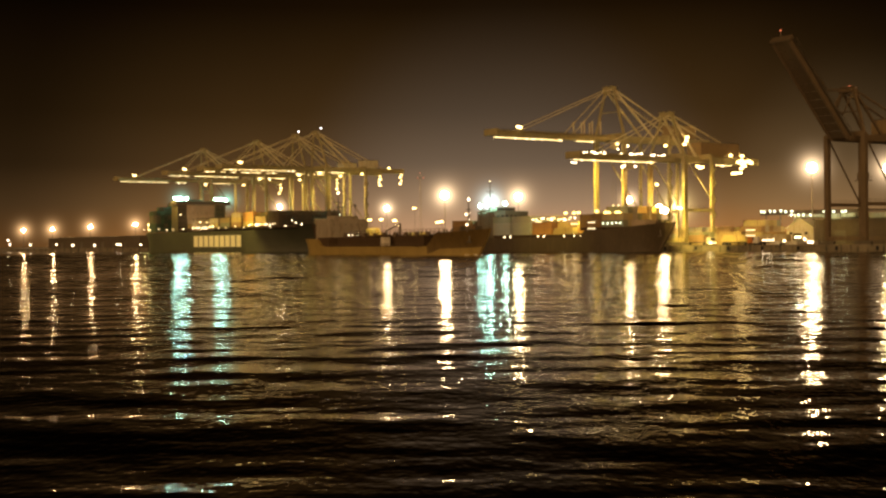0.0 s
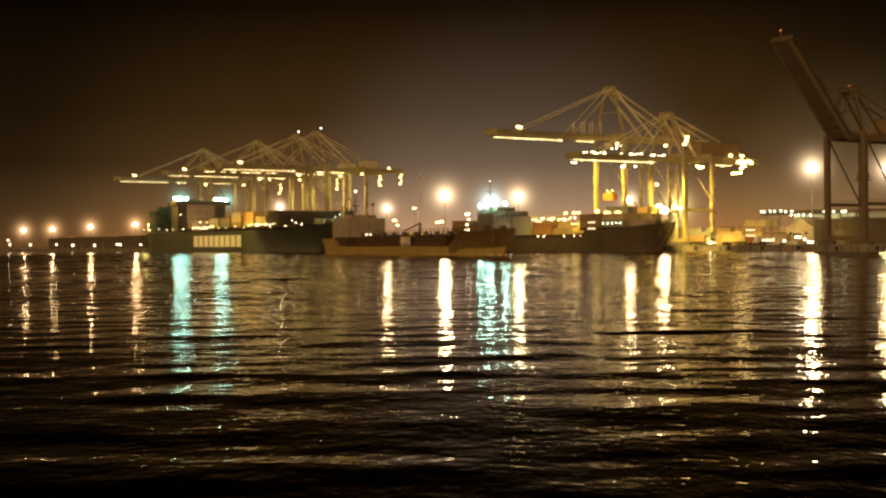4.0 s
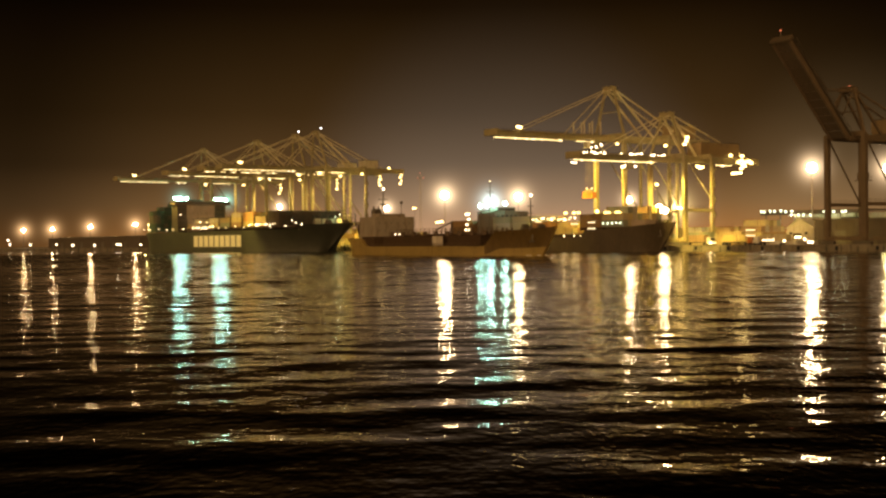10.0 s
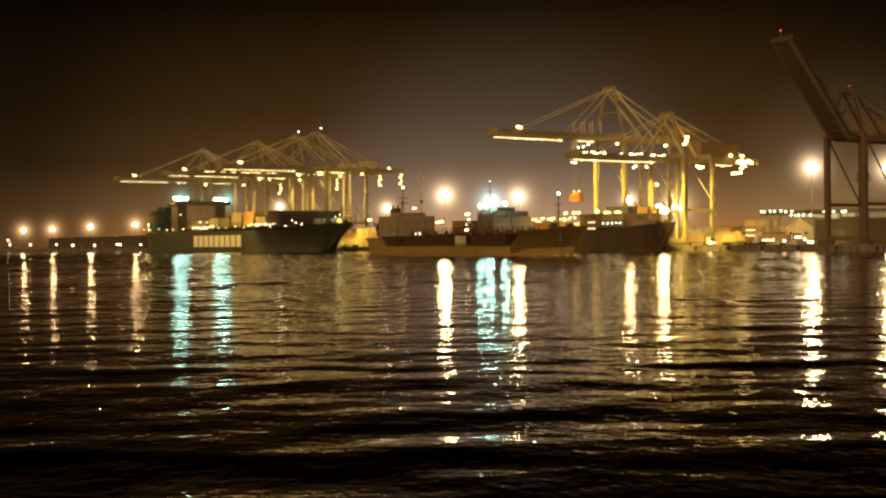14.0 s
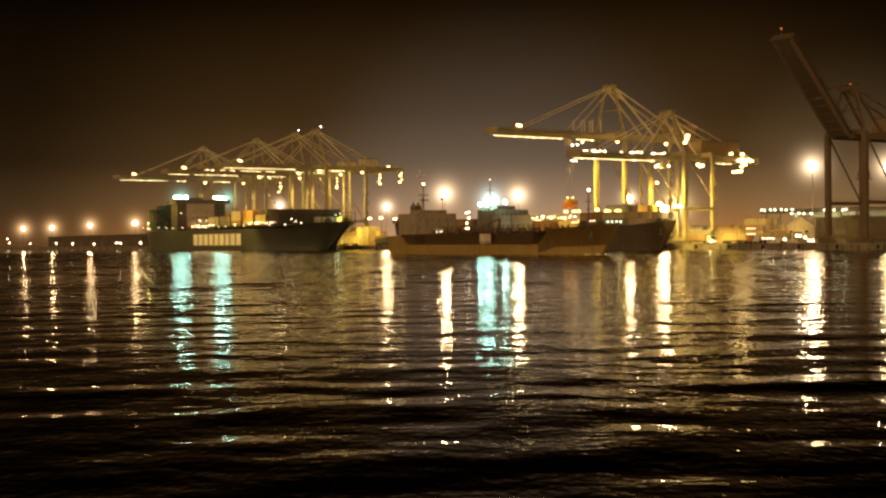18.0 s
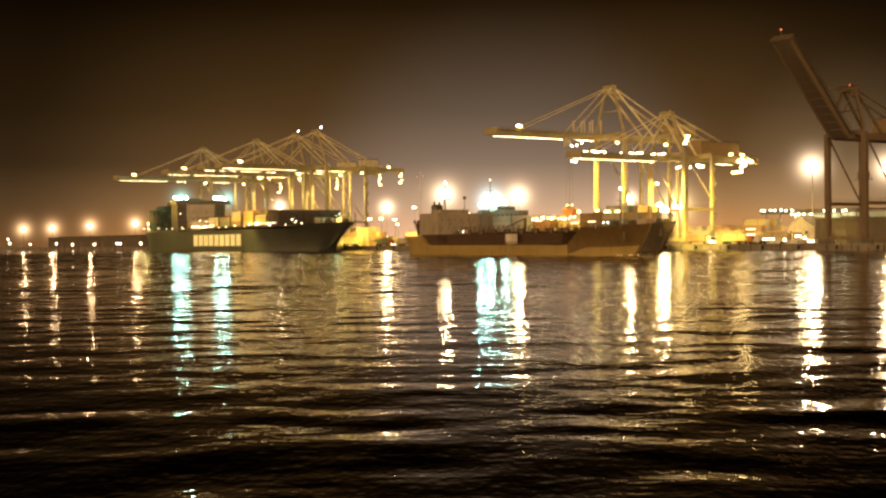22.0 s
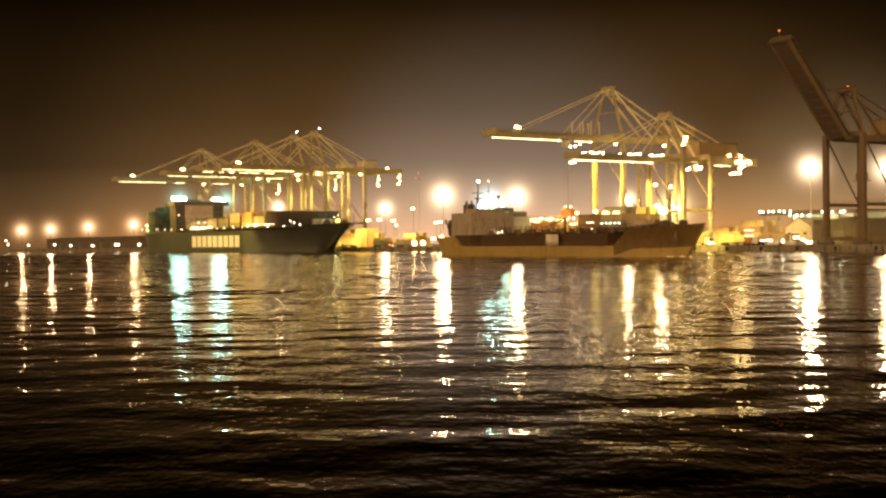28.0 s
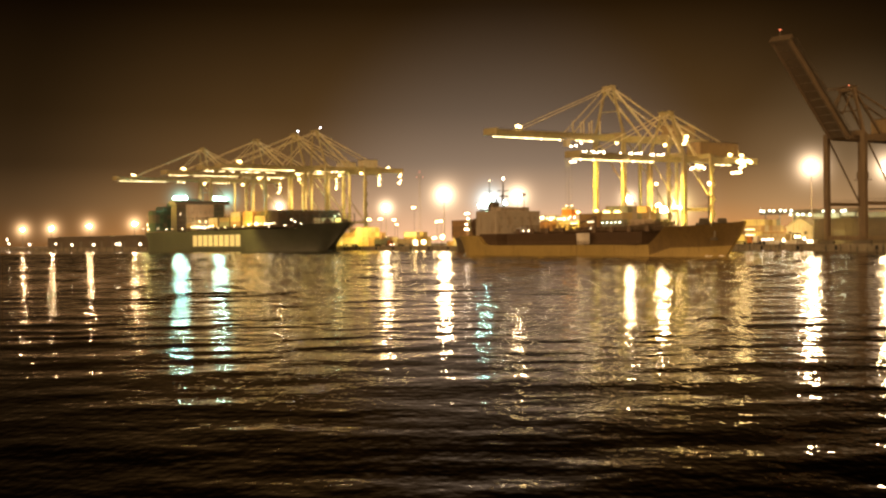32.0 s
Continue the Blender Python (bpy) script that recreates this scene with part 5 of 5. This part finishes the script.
light("boom_floodlight", spot_at(5, 34, 43), 91000, SODIUM, 1.0, spot_at(5, 10, 8), 85)
light("crane_floodlight", spot_at(-35, 14, 33), 118000, SODIUM, 1.0, spot_at(-38, -12, 0), 100)
# spots added without fixtures, to brighten the yard stacks
light("yard_fill_spot", spot_at(206, 4, 30), 100000, SODIUM, 1.0, spot_at(196, -40, 0), 80)
light("yard_fill_spot", spot_at(185, 2, 30), 112000, SODIUM, 1.0, spot_at(180, -40, 0), 100)
light("yard_fill_spot", spot_at(-58, 2, 30), 28000, SODIUM, 1.0, spot_at(-52, -40, 2), 110)
light("deck_floodlight", spot_at(-18, 16, 24), 105000, SODIUM, 0.8, spot_at(-18, 14, 8), 120)
# two more added spots, aimed at the quay edge and wall
light("yard_fill_spot", spot_at(-56, 24, 26), 95000, SODIUM, 0.6, spot_at(-54, -3, 1), 60)
light("yard_fill_spot", spot_at(186, 9, 28), 190000, SODIUM, 0.6, spot_at(213, -2, 3), 36)


# ---- what moves ----
def hoist_parts():
    load = thing("hoisted_container", Matrix.Identity(4), "orange shipping container hanging from a quay crane", "container")
    same_part("container_body", container_mesh(M_ORANGE, 6.06), load, (0, 0, -3.2), Matrix.Rotation(radians(90), 4, "Z"))
    bm = B()
    box(bm, (0, 0, -0.3), (2.4, 6.0, 0.35))
    box(bm, (0, 0, 0.2), (1.6, 2.4, 0.8))
    part("spreader", bm, M_CRANE, load, bevel=0.05)
    bm = B()
    for x in (-0.7, 0.7):
        for y in (-1.1, 1.1):
            rod(bm, (x, y, 0.5), (x, y, 19.5), 0.05, sides=5)
    part("hoist_rope", bm, M_STEEL, load)
    for y in (-1.6, 1.6):
        same_part("spreader_lamp", DOT_DIM, load, (0, y, 0.9))
    return load


def trolley_on(crane, lamps):
    tr = new("trolley")
    tr.parent = crane
    bm = B()
    box(bm, (0, 0, 2.6), (5.0, 5.4, 0.7))
    box(bm, (1.6, 0, 3.6), (0.6, 5.0, 2.2))
    box(bm, (-1.6, 0, 3.6), (0.6, 5.0, 2.2))
    part("trolley_frame", bm, M_STEEL, tr)
    bm = B()
    box(bm, (3.0, 2.4, 0.0), (2.4, 2.0, 2.6))
    part("cab", bm, M_HOUSE, tr, bevel=0.1)
    for p in lamps:
        same_part("floodlight", DOT, tr, p)
    return tr


load = hoist_parts()
trolley_near = trolley_on(crane_near, ((-6.2, -2.5, -0.2), (-3.6, -2.5, -0.6), (-5.0, 2.0, 0.4)))
trolley_low = trolley_on(crane_low, ((-2.2, -2.5, 0.1), (-0.8, -2.7, -0.5), (0.7, -2.5, 0.2), (2.1, -2.4, -0.3), (0, 2.6, -0.3)))


def motions():
    rows = []
    for i in range(9):
        u = i / 8
        x, y = -41.65 + 62.85 * u - 1.387 * u * u, 513.7 - 107.7 * u + 9.53 * u * u
        rows.append((32.0 * u, pose(x, y, 0, 0, 0, -math.degrees(1.041 + 0.053 * u - 0.03 * u * u))))
    walk(tanker, rows)
    walk(water, [(0.0, pose(0, 0, 0)), (32.0, pose(0, -WATER_DRIFT, 0))])
    path = ((0, -6, 18.0), (2, -4.5, 21.2), (3.5, -3.5, 23.8), (5.5, 0, 24.6), (6.5, 0.5, 25.0), (7.5, 3.0, 25.0), (8.5, 5.2, 25.0), (10, 8.7, 24.8),
            (11.5, 12, 24.6), (13, 14, 24.6), (14.5, 16.5, 22.8), (17, 19, 20.8), (18, 19, 20.3), (20, 19.2, 19.4), (22, 19.3, 17.6), (32, 19.3, 17.4))
    walk(load, [(t, quay_pose(0, s, z)) for t, s, z in path])
    walk(trolley_near, [(t, pose(s, 0, 45.2 - QUAY_Z - 2.0)) for t, s, z in path])
    walk(trolley_low, [(t, pose(s, 0, 34.7 - QUAY_Z - 2.0)) for t, s in ((0, 18.8), (9.5, 18.8), (11, 17.9), (12, 16.5), (13, 15), (14, 12.9), (14.5, 12), (16.5, 6), (17, 4.5), (19, -2.2), (21, -7.8), (23, -13.2), (24, -15.1), (25.5, -15.6), (28, -17), (30, -18), (32, -18.9))])


motions()
